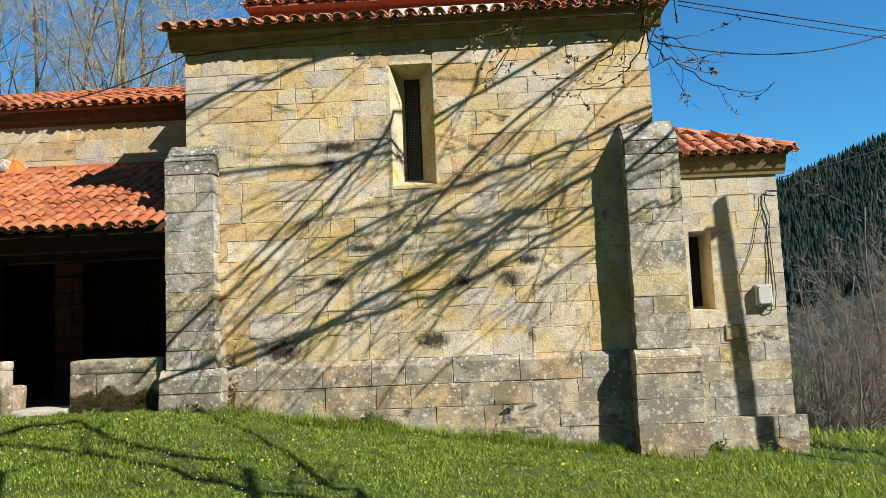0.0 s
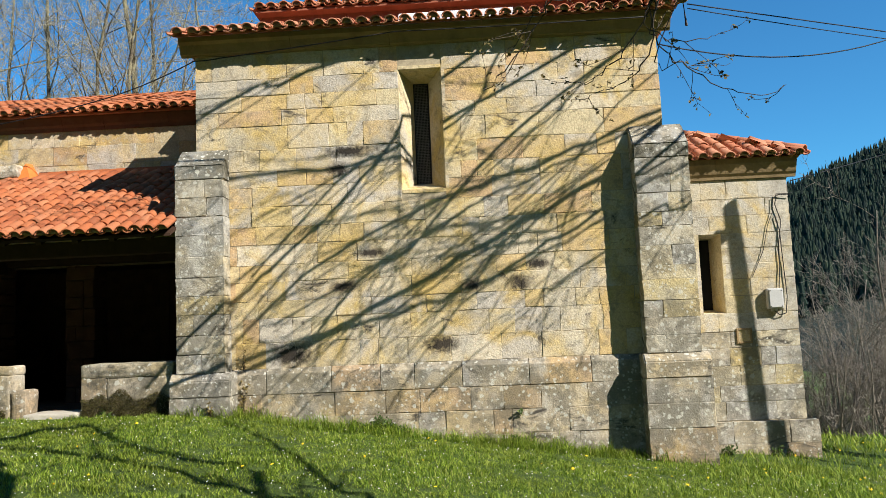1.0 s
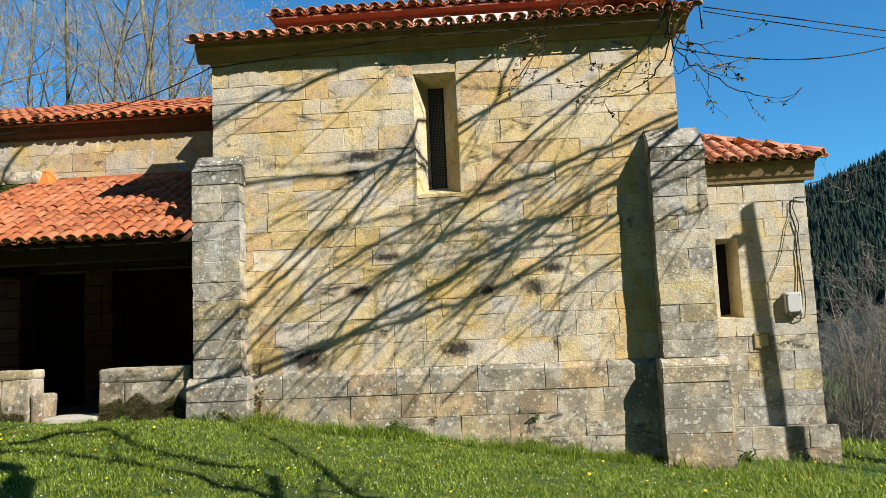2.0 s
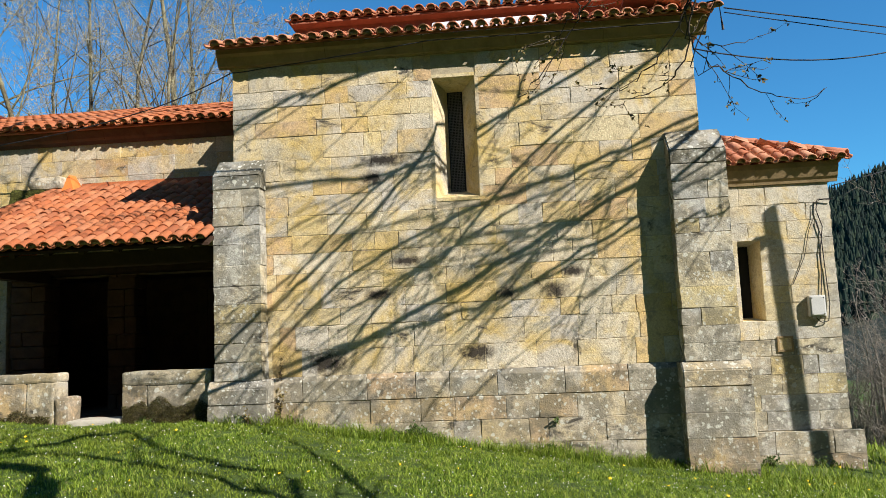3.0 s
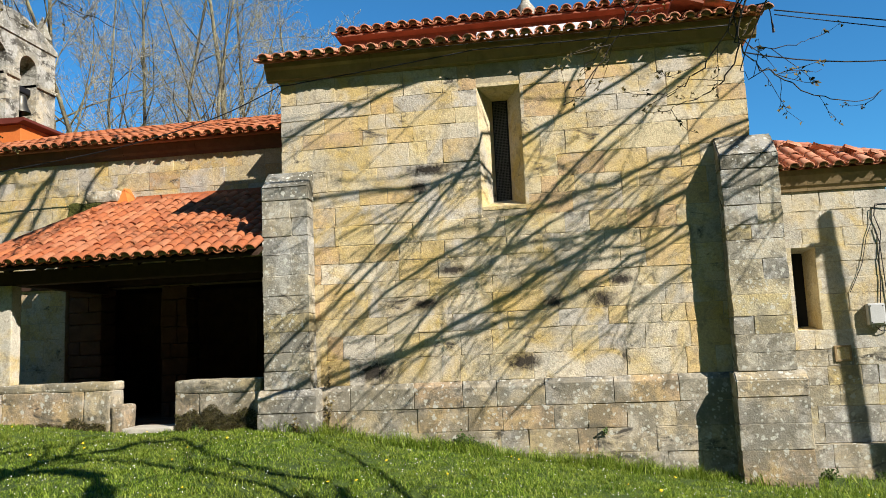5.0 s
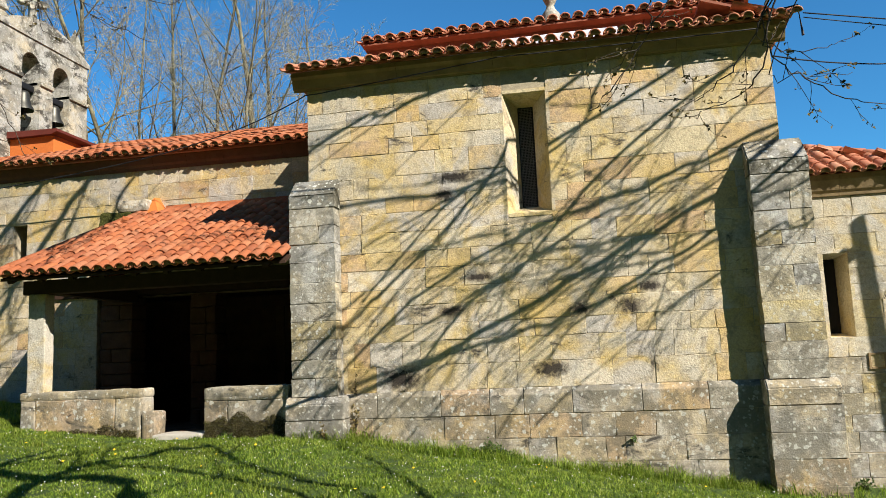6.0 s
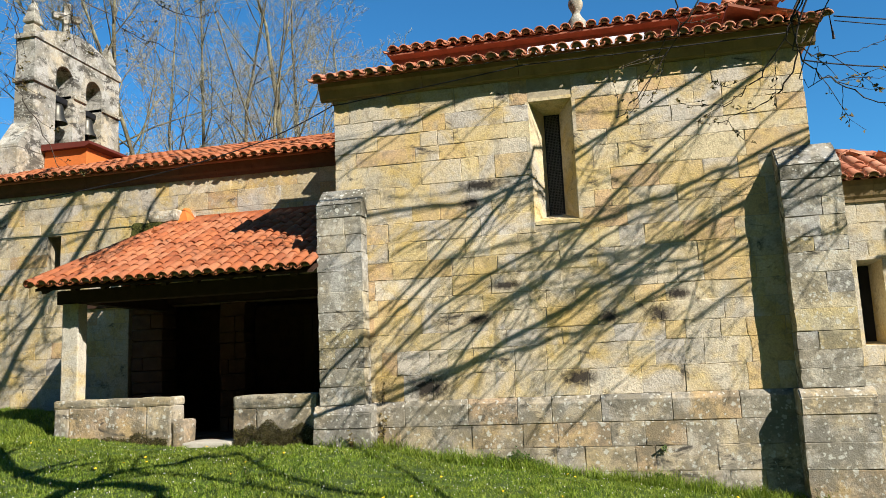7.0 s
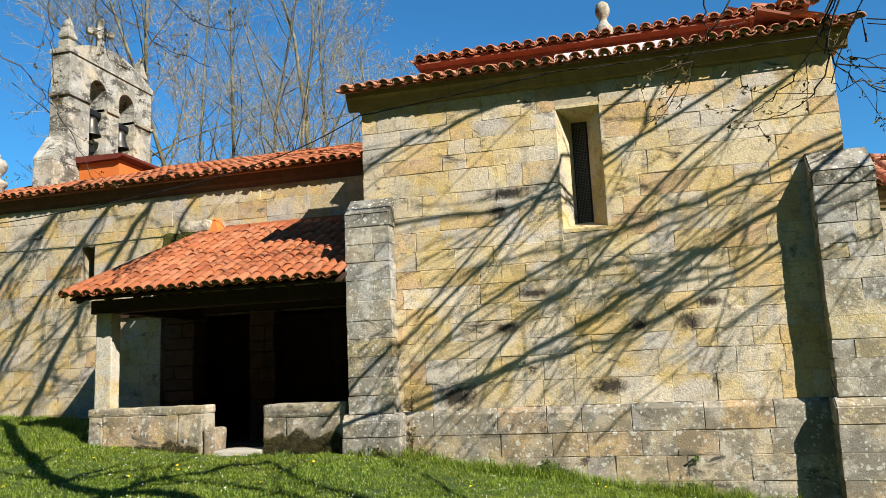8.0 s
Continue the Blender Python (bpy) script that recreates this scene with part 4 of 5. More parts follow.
def build_belfry():
    xb, y0, y1 = -12.8, 4.0, 7.2
    bel = thing("belfry", (xb - 0.25, 5.6, 4.5), "pale lichened stone bell gable with two round arches", "belfry")
    part("lower_wall", one_block((xb - 0.56, y0 - 0.42, 3.5), (xb - 0.004, y1 + 0.3, 6.85), 0.03), M_BELFRY, bel)
    bm = prism([(y0 - 0.42, 6.85), (y0 - 0.42, 6.92), (y0 - 0.002, 7.55), (y0 - 0.002, 6.85)], xb - 0.56, xb - 0.004, 0)
    part("weathering", bm, M_BELFRY, bel)
    part("gable_wall", arch_wall(y0, y1, 6.854, 9.62, xb - 0.51, xb, [(5.05, 0.31, 7.2, 8.95), (6.15, 0.31, 7.2, 8.95)]), M_BELFRY, bel)
    part("string_course", one_block((xb - 0.56, y0 - 0.05, 8.54), (xb + 0.05, 4.74, 8.64), 0.015), M_BELFRY, bel)
    part("string_course", one_block((xb - 0.56, 5.36, 8.54), (xb + 0.05, 5.84, 8.64), 0.015), M_BELFRY, bel)
    part("string_course", one_block((xb - 0.56, 6.46, 8.54), (xb + 0.05, y1 + 0.05, 8.64), 0.015), M_BELFRY, bel)
    top = [(y0 - 0.04, 9.62)] + [(y0 - 0.04 + (y1 - y0 + 0.08) * k / 12, 9.74 + 0.48 * math.sin(math.pi * k / 12)) for k in range(13)] + [(y1 + 0.04, 9.62)]
    part("coping", prism(top, xb - 0.54, xb + 0.035, 0), M_BELFRY, bel)
    for y in (y0 + 0.2, y1 - 0.2):
        bm = bmesh.new()
        rings = []
        for r, z in ((0.24, 9.6), (0.24, 9.88), (0.17, 9.94), (0.26, 9.98), (0.27, 10.02), (0.17, 10.22), (0.16, 10.32), (0.05, 10.52), (0.015, 10.6)):
            z += 0.08
            r *= 0.82
            rings.append([bm.verts.new((xb - 0.25 + r * math.cos(math.pi / 4 + k * math.pi / 2), y + r * math.sin(math.pi / 4 + k * math.pi / 2), z)) for k in range(4)])
        for a, b in zip(rings, rings[1:]):
            for k in range(4):
                bm.faces.new((a[k], a[(k + 1) % 4], b[(k + 1) % 4], b[k]))
        bm.faces.new(rings[-1])
        part("pinnacle", bm, M_BELFRY, bel)
    bm = bmesh.new()
    yc = 5.35
    block(bm, (xb - 0.33, yc - 0.085, 10.1), (xb - 0.17, yc + 0.085, 11.08), 0.025)
    block(bm, (xb - 0.34, yc - 0.33, 10.62), (xb - 0.16, yc + 0.33, 10.79), 0.03)
    bmesh.ops.rotate(bm, verts=bm.verts, cent=(xb - 0.25, yc, 10.5), matrix=Matrix.Rotation(radians(-35), 3, "Z"))
    part("cross", bm, M_BELFRY, bel, "worn stone cross")
    settle(bel)
    bell_thing(5.05, 7.84, xb - 0.2)
    bell_thing(6.15, 7.80, xb - 0.2)
    hut = thing("roof_hatch", (-12.1, 5.2, 6.4), "orange rendered roof hatch with a dark red sheet roof", "hatch")
    hx0, hx1, hy0, hy1 = xb + 0.004, -11.55, 4.3, 5.95
    part("wall", one_block((hx0, hy0 + 0.12, 5.6), (hx1 - 0.12, hy1, 6.92), 0.01), M_ORANGE, hut)
    part("roof_sheet", prism([(hx0, 7.0), (hx0, 7.07), (hx1 + 0.04, 7.04), (hx1 + 0.04, 6.98), (hx1 - 0.1, 6.921), (hx0, 6.921)], hy0, hy1 + 0.1, 1), M_SHEET, hut)
    settle(hut)


build_belfry()


def build_urn():
    """The stone pinnacle on the nave's far corner."""
    x, y = -13.75, NY + 0.45
    urn = thing("pinnacle", (x, y, 5.2), "weathered stone urn pinnacle on the nave corner", "pinnacle")
    bm = bmesh.new()
    prof = [(0.17, 5.0), (0.17, 6.1), (0.24, 6.16), (0.25, 6.24), (0.13, 6.30), (0.10, 6.38), (0.20, 6.5), (0.24, 6.62), (0.18, 6.74), (0.07, 6.8), (0.09, 6.86), (0.02, 6.95)]
    rings = [[bm.verts.new((x + r * math.cos(k * math.pi / 6), y + r * math.sin(k * math.pi / 6), z)) for k in range(12)] for r, z in prof]
    for a, c in zip(rings, rings[1:]):
        for k in range(12):
            bm.faces.new((a[k], a[(k + 1) % 12], c[(k + 1) % 12], c[k]))
    bm.faces.new(rings[-1])
    part("urn", bm, M_PLINTH, urn, smooth=True)
    settle(urn)


build_urn()


# ---- trees ----
def bark(name, colour, light):
    m, tree, b = mat(name, 0.9)
    w = Web(tree)
    p = w.node("NewGeometry").outputs["Position"]
    c = w.mix(w.ramp(w.noise(3.0, 5, 0.6, p), [(0.4, 0.0), (0.62, 0.8)]), colour, light)
    c = w.mix(w.ramp(w.noise(18, 5, 0.7, p), [(0.45, 0.0), (0.7, 0.6)]), c, tuple(v * 0.35 for v in colour))
    w.put(b.inputs["Base Color"], c)
    w.bump(b, w.noise(25, 5, 0.7, p), 0.6, 0.02)
    return m


M_BARK = bark("lichened_grey_bark", (0.19, 0.16, 0.10), (0.36, 0.32, 0.18))
M_BARK_GREY = bark("pale_grey_bark", (0.17, 0.145, 0.115), (0.33, 0.29, 0.24))
M_STEM = bark("dark_stem_with_yellow_lichen", (0.075, 0.062, 0.042), (0.33, 0.30, 0.17))
M_FINE = bark("pale_yellow_twig", (0.25, 0.225, 0.15), (0.50, 0.465, 0.32))
M_TWIG = bark("dark_brown_twig", (0.055, 0.042, 0.034), (0.10, 0.08, 0.06))
M_BUD = plain_material("olive_brown_bud", (0.16, 0.12, 0.04), 0.7, 0.8, 30, 0.0)


def wander(rng, start, way, length, r0, r1, steps, bend=0.12, lift=0.03):
    """A crooked tapering limb as (point, radius) pairs."""
    p, d = Vector(start), Vector(way).normalized()
    path = [(p.copy(), r0)]
    for k in range(1, steps + 1):
        d = (d + Vector((rng.gauss(0, bend), rng.gauss(0, bend), rng.gauss(0, bend) + lift))).normalized()
        p = p + d * (length / steps)
        path.append((p.copy(), r0 + (r1 - r0) * k / steps))
    return path


def fork(rng, path, count, spread, share, paths, depth, low=0.25, lift=0.03, thin=0.45, floor=0.0075, bend=0.13):
    """Side limbs along a limb, and theirs in turn."""
    total = sum((a[0] - b[0]).length for a, b in zip(path, path[1:]))
    for _ in range(count):
        f = rng.uniform(low, 0.98)
        k = min(int(f * (len(path) - 1)), len(path) - 2)
        g = f * (len(path) - 1) - k
        at = path[k][0].lerp(path[k + 1][0], g)
        r = (path[k][1] * (1 - g) + path[k + 1][1] * g) * thin
        d = (path[k + 1][0] - path[k][0]).normalized()
        side = d.orthogonal().normalized()
        side = Matrix.Rotation(rng.uniform(0, 2 * math.pi), 3, d) @ side
        a = radians(rng.gauss(spread, 9))
        way = d * math.cos(a) + side * math.sin(a)
        length = total * share * (1.15 - 0.6 * f) * rng.uniform(0.7, 1.2)
        r = max(r, floor)
        limb = wander(rng, at, way, length, r, max(r * 0.35, floor * 0.45), 5 if depth > 1 else 4, bend, lift)
        paths[depth].append(limb)
        if depth > 0:
            fork(rng, limb, max(3, int(count * 0.7)), spread, share, paths, depth - 1, 0.2, lift, thin, floor, bend)


def bare_tree(at, height, radius, seed, material, lean=(0, 0), stems=1, limbs=9, depth=2, spread=34, label="", clear=0.3, share=0.45, group="", fine=None):
    rng = random.Random(seed)
    base = Vector(at)
    tree = thing("tree", base, label, "tree", group)
    trunks, levels = [], {0: [], 1: [], 2: [], 3: []}
    for s in range(stems):
        a = rng.uniform(0, 2 * math.pi)
        off = 0.16 if stems > 1 else 0.0
        way = Vector((lean[0] + math.cos(a) * off * rng.uniform(0.6, 1.6), lean[1] + math.sin(a) * off, 1))
        r = radius * (1 if s == 0 else rng.uniform(0.55, 0.85))
        stem = wander(rng, base + Vector((math.cos(a) * r * 0.7, math.sin(a) * r * 0.7, -0.3)) * (1 if stems > 1 else 0.0) + Vector((0, 0, -0.3)), way, height * (1 if s == 0 else rng.uniform(0.75, 1.0)), r, r * 0.12, 12, 0.055, 0.02)
        trunks.append(stem)
        fork(rng, stem, limbs, spread, share, levels, depth, clear, 0.06, 0.40, 0.0065)
    for stem in trunks:
        v, f = tubes([stem], 9)
        part_me = mesh_of("trunk", v, f)
        hang("trunk", part_me, material, tree, smooth=True)
    for d, nm, sides in ((3, "limb_mass", 6), (2, "limb_mass", 5), (1, "branchwork", 4), (0, "twig_haze", 3)):
        if levels[d]:
            v, f = tubes(levels[d], sides)
            tagged(hang(nm, mesh_of(nm, v, f), (fine or material) if d < 2 else material, tree, smooth=True), kind="stuff")
    settle(tree)
    return tree


def spot(dx, s, drop=0.0):
    return (dx * s, s - 11.0, lie(dx * s, s - 11.0) - drop)


WOOD = "tall bare trees behind the nave"
for dx, s, h, r, seed, lean, stems, limbs in (
        (-0.645, 21.0, 17, 0.13, 1, (-0.09, 0.0), 1, 20), (-0.615, 19.5, 15, 0.10, 2, (-0.02, 0.0), 1, 20), (-0.475, 20.0, 18, 0.16, 3, (0.0, 0.0), 2, 17),
        (-0.365, 25.0, 15, 0.10, 4, (0.05, 0.0), 1, 20), (-0.735, 23.0, 13, 0.10, 5, (-0.04, 0.0), 1, 18), (-0.55, 25.0, 17, 0.11, 6, (0.03, 0), 1, 20),
        (-0.42, 28.0, 18, 0.12, 7, (0.0, 0), 1, 20), (-0.505, 21.0, 15, 0.09, 8, (-0.08, 0), 1, 18), (-0.29, 30.0, 13, 0.10, 9, (0.0, 0), 1, 18), (-0.59, 30.0, 18, 0.12, 10, (0.0, 0), 1, 20)):
    bare_tree(spot(dx, s), h, r, seed, M_STEM, lean, stems, limbs, 2, 43, "tall leafless tree with lichen-yellow bark behind the church", 0.16, 0.36, WOOD, M_FINE)

SCRUB = "bare grey trees below the meadow"
for dx, s, h, r, seed, stems in ((0.455, 24.0, 6.6, 0.08, 21, 4), (0.50, 27.0, 7.4, 0.08, 22, 4), (0.57, 25.0, 10.0, 0.13, 23, 3), (0.425, 29.0, 6.4, 0.08, 24, 4), (0.535, 31.0, 9.0, 0.10, 25, 4), (0.61, 30.0, 12.5, 0.15, 26, 3), (0.47, 36.0, 8.0, 0.09, 27, 4), (0.52, 23.0, 5.8, 0.08, 28, 4),
                                  (0.41, 23.0, 4.6, 0.06, 29, 5), (0.44, 22.0, 5.0, 0.06, 30, 5), (0.485, 21.5, 5.0, 0.06, 31, 5), (0.555, 21.5, 5.2, 0.06, 32, 5), (0.55, 27.5, 10.5, 0.12, 33, 2), (0.595, 23.5, 6.0, 0.07, 34, 5)):
    bare_tree(spot(dx, s), h, r, seed, M_BARK_GREY, (0.0, 0.0), stems, 10, 2, 46, "leafless pale grey tree with dense twigs below the meadow", 0.06, 0.45, SCRUB)


def build_green_tree():
    """A small tree in young leaf past the belfry."""
    at = Vector(spot(-0.935, 17.5))
    rng = random.Random(5)
    tree = thing("tree", at, "small tree in fresh yellow-green leaf beyond the belfry", "tree")
    trunk = wander(rng, at - Vector((0, 0, 0.3)), (0.02, 0, 1), 9.0, 0.12, 0.02, 8)
    v, f = tubes([trunk], 8)
    hang("trunk", mesh_of("trunk", v, f), M_BARK, tree, smooth=True)
    levels = {0: [], 1: []}
    fork(rng, trunk, 16, 50, 0.32, levels, 1, 0.35, 0.05)
    v, f = tubes(levels[0] + levels[1], 4)
    tagged(hang("branchwork", mesh_of("branchwork", v, f), M_BARK, tree, smooth=True), kind="stuff")
    verts, faces = [], []
    for limb in levels[0] + levels[1]:
        for _ in range(9):
            p = limb[rng.randrange(1, len(limb))][0] + Vector((rng.gauss(0, 0.16), rng.gauss(0, 0.16), rng.gauss(0, 0.14)))
            leaf(rng, verts, faces, p, rng.uniform(0.06, 0.12))
    tagged(hang("leaves", mesh_of("leaves", verts, faces), M_LEAF, tree), kind="stuff")
    settle(tree)


def leaf(rng, verts, faces, p, size):
    a = Vector((rng.gauss(0, 1), rng.gauss(0, 1), rng.gauss(0, 1))).normalized()
    b = a.orthogonal().normalized()
    c = a.cross(b) * 0.25
    k = len(verts)
    verts += [p, p + (a * 0.5 + b * 0.35 + c) * size, p + a * size, p + (a * 0.5 - b * 0.35 + c) * size]
    faces.append((k, k + 1, k + 2, k + 3))


M_LEAF, _t, _b = mat("fresh_leaf", 0.6)
_w = Web(_t)
_w.put(_b.inputs["Base Color"], _w.ramp(_w.node("NewGeometry").outputs["Random Per Island"], [(0.0, (0.07, 0.10, 0.015)), (0.5, (0.13, 0.16, 0.03)), (1.0, (0.20, 0.20, 0.05))]))
build_green_tree()


# ---- the big tree over the meadow: its crown hangs above and beside the camera ----
def over(x, z, k):
    """A place up the sun's way from a point of the chancel face."""
    return Vector((x, 0.0, z)) + TO_SUN * k


def over_turf(x, y, k):
    return Vector((x, y, lie(x, y))) + TO_SUN * k


BOUGHS = [
    ((-4.9, 0.4), (-3.44, 1.02), (-2.16, 1.55), (-1.09, 2.06), (0.3, 2.79), (1.4, 3.35), (2.6, 4.2), 0.050),
    ((-4.9, 0.7), (-3.48, 2.06), (-2.62, 2.75), (-1.93, 3.37), (-1.24, 4.07), (0.2, 5.5), 0.040),
    ((-3.6, 1.3), (-2.46, 2.37), (-0.87, 3.22), (0.36, 3.63), (1.8, 4.14), (3.6, 5.1), 0.036),
    ((-2.9, 1.7), (-0.48, 3.0), (0.35, 3.45), (1.79, 4.0), (3.5, 4.95), 0.026),
    ((-2.6, 1.2), (-1.64, 2.29), (-0.89, 2.74), (0.04, 3.73), (1.9, 5.2), 0.034),
    ((-4.6, 4.4), (-3.15, 5.12), (-1.51, 5.6), 0.038),
    ((-4.8, 3.8), (-2.75, 3.89), (-1.4, 4.04), (0.6, 5.0), 0.036),
    ((-1.2, 1.8), (0.46, 2.78), (1.25, 2.93), (3.4, 4.1), 0.021),
    ((-3.4, 1.2), (-2.0, 1.59), (-0.53, 1.92), (0.76, 2.56), (2.4, 3.6), 0.034),
    ((-3.2, 2.4), (-1.74, 3.86), (-0.99, 4.06), (0.1, 4.72), (1.3, 6.1), 0.030),
    ((-0.3, 1.9), (0.9, 2.5), (1.9, 3.0), (3.4, 3.9), 0.022),
    ((0.2, 3.7), (1.3, 4.6), (2.4, 5.5), 0.022),
    ((0.6, 2.9), (1.9, 3.8), (2.9, 4.5), 0.020),
    ((-0.6, 2.5), (0.6, 3.2), (1.5, 3.9), (2.6, 5.0), 0.020),
    ((1.0, 2.0), (2.0, 2.6), (3.2, 3.3), 0.024),
]
NAVE_BOUGHS = [
    ((-12.3, 1.2), (-11.4, 2.6), (-10.3, 4.2), (-9.2, 5.6), (-6.5, 8.6), 0.06),
    ((-13.2, 1.8), (-12.2, 3.2), (-10.9, 4.8), (-9.8, 6.0), (-6.5, 9.4), 0.05),
    ((-11.8, 0.6), (-10.4, 2.2), (-9.4, 3.6), (-8.4, 5.3), (-6.0, 8.3), 0.035),
    ((-14.0, 2.4), (-12.9, 4.0), (-11.4, 5.6), (-8.5, 9.0), 0.05),
]
TURF = [
    ((-12.1, 1.7), (-8.9, -1.26), (-7.2, -2.57), (-6.0, -3.2), (-4.4, -4.0), 0.14),
    ((-5.0, -1.1), (-5.5, -1.4), (-5.87, -2.18), (-5.9, -3.0), (-5.4, -4.4), 0.09),
    ((-5.26, -0.9), (-4.0, -2.3), (-3.3, -2.86), (-2.0, -3.9), 0.055),
    ((-3.5, -0.85), (-2.77, -1.37), (-2.14, -2.23), (-1.38, -3.67), (-1.0, -4.5), 0.05),
    ((-6.5, -2.2), (-5.14, -2.56), (-4.07, -3.07), (-3.14, -3.37), (-1.69, -4.11), (0.2, -5.0), 0.06),
]


def smooth_path(points, r0, r1, rng, per=5, shake=0.03):
    """A rounded line through points, with a slight shake."""
    out = []
    n = len(points)
    for i in range(n - 1):
        a, b, c, d = points[max(i - 1, 0)], points[i], points[i + 1], points[min(i + 2, n - 1)]
        for k in range(per):
            t = k / per
            q = 0.5 * (2 * b + (c - a) * t + (2 * a - 5 * b + 4 * c - d) * t * t + (3 * b - a - 3 * c + d) * t ** 3)
            out.append(q + Vector((rng.gauss(0, shake), rng.gauss(0, shake), rng.gauss(0, shake))))
    out.append(points[-1])
    m = len(out) - 1
    return [(p, r0 + (r1 - r0) * k / m) for k, p in enumerate(out)]


def build_big_tree():
    rng = random.Random(64)
    crown = over(7.5, 8.5, 10.0)
    at = Vector((crown.x + 0.6, crown.y - 0.4, lie(crown.x, crown.y)))
    tree = thing("tree", at, "large leafless tree whose crown hangs over the meadow", "tree")
    trunk = [(at + Vector((0, 0, -0.4)), 0.42), (at + Vector((0.1, 0, 1.2)), 0.36), (at + Vector((0.3, 0.1, 5.0)), 0.30), (at + Vector((0.2, 0.3, 10.0)), 0.24), (crown, 0.16)]
    v, f = tubes([trunk], 12)
    hang("trunk", mesh_of("trunk", v, f), M_BARK, tree, smooth=True)
    big, twigs = [], {0: [], 1: [], 2: []}
    for *pts, r in BOUGHS:
        k0, k1 = rng.uniform(8.0, 9.5), rng.uniform(7.6, 8.6)
        n = len(pts)
        way = [over(x, z, k0 + (k1 - k0) * i / (n - 1)) for i, (x, z) in enumerate(pts)]
        way.append(crown + TO_SUN * rng.uniform(-0.6, 0.3))
        path = smooth_path(way[::-1], r * 0.72, r * 0.62, rng, 5, 0.016)
        big.append(path)
        fork(rng, path, 11, 15, 0.22, twigs, 1, 0.25, -0.01, 0.42, 0.0055, 0.06)
    for *pts, r in NAVE_BOUGHS:
        way = [Vector((x, NY, z)) + TO_SUN * rng.uniform(13.0, 14.0) for x, z in pts]
        way.append(crown + Vector((-1.5, 0, 1.5)))
        path = smooth_path(way[::-1], r, r, rng)
        big.append(path)
        fork(rng, path, 18, 22, 0.16, twigs, 1, 0.4, -0.01, 0.4)
    finish_tree(tree, big, twigs)
    at = Vector((8.0, -18.0, lie(8.0, -18.0)))
    tree = thing("tree", at, "second large leafless tree spreading over the meadow", "tree")
    crown = at + Vector((-0.6, 0.5, 7.5))
    trunk = [(at + Vector((0, 0, -0.4)), 0.40), (at + Vector((-0.1, 0, 1.2)), 0.34), (at + Vector((-0.3, 0.2, 4.0)), 0.28), (crown, 0.18)]
    v, f = tubes([trunk], 12)
    hang("trunk", mesh_of("trunk", v, f), M_BARK, tree, smooth=True)
    big, twigs = [], {0: [], 1: [], 2: []}
    for *pts, r in TURF:
        way = [over_turf(x, y, rng.uniform(11.5, 12.5)) for x, y in pts]
        way.append(crown)
        path = smooth_path(way[::-1], r * 1.05, r * 0.7, rng)
        big.append(path)
        fork(rng, path, 9, 30, 0.15, twigs, 1, 0.3, -0.02, 0.4)
    finish_tree(tree, big, twigs)


def finish_tree(tree, big, twigs):
    for path in big:
        v, f = tubes([path], 7)
        hang("limb", mesh_of("limb", v, f), M_BARK, tree, smooth=True)
    for d, nm in ((1, "branchwork"), (0, "twig_haze")):
        v, f = tubes(twigs[d], 4)
        tagged(hang(nm, mesh_of(nm, v, f), M_BARK, tree, smooth=True), kind="stuff")
    settle(tree)


build_big_tree()

SPRAYS = [
    (4.6, ((0.270, 0.47), (0.249, 0.408), (0.200, 0.338), (0.162, 0.310), (0.139, 0.301)), 0.008),
    (4.8, ((0.275, 0.46), (0.245, 0.352), (0.213, 0.311), (0.183, 0.294), (0.149, 0.284)), 0.008),
    (4.7, ((0.262, 0.44), (0.253, 0.351), (0.287, 0.318), (0.332, 0.286), (0.379, 0.276), (0.411, 0.289)), 0.007),
    (4.7, ((0.255, 0.43), (0.254, 0.366), (0.312, 0.355), (0.338, 0.361)), 0.006),
    (4.7, ((0.256, 0.36), (0.288, 0.326), (0.342, 0.321)), 0.005),
    (4.4, ((0.14, 0.46), (0.096, 0.391), (0.041, 0.319), (0.021, 0.306)), 0.007),
    (6.0, ((-1.05, 0.64), (-0.926, 0.503), (-0.886, 0.450), (-0.842, 0.389), (-0.803, 0.317)), 0.011),
    (5.6, ((-0.89, 0.68), (-0.889, 0.570), (-0.888, 0.503), (-0.897, 0.447)), 0.007),
    (5.8, ((-0.80, 0.65), (-0.713, 0.543), (-0.672, 0.508), (-0.595, 0.470)), 0.009),
    (5.4, ((-0.802, 0.64), (-0.790, 0.574), (-0.778, 0.506)), 0.007),
    (6.2, ((-0.68, 0.63), (-0.595, 0.533), (-0.538, 0.533)), 0.008),
    (4.4, ((0.13, 0.52), (0.108, 0.421), (0.080, 0.380), (0.046, 0.346)), 0.007),
]


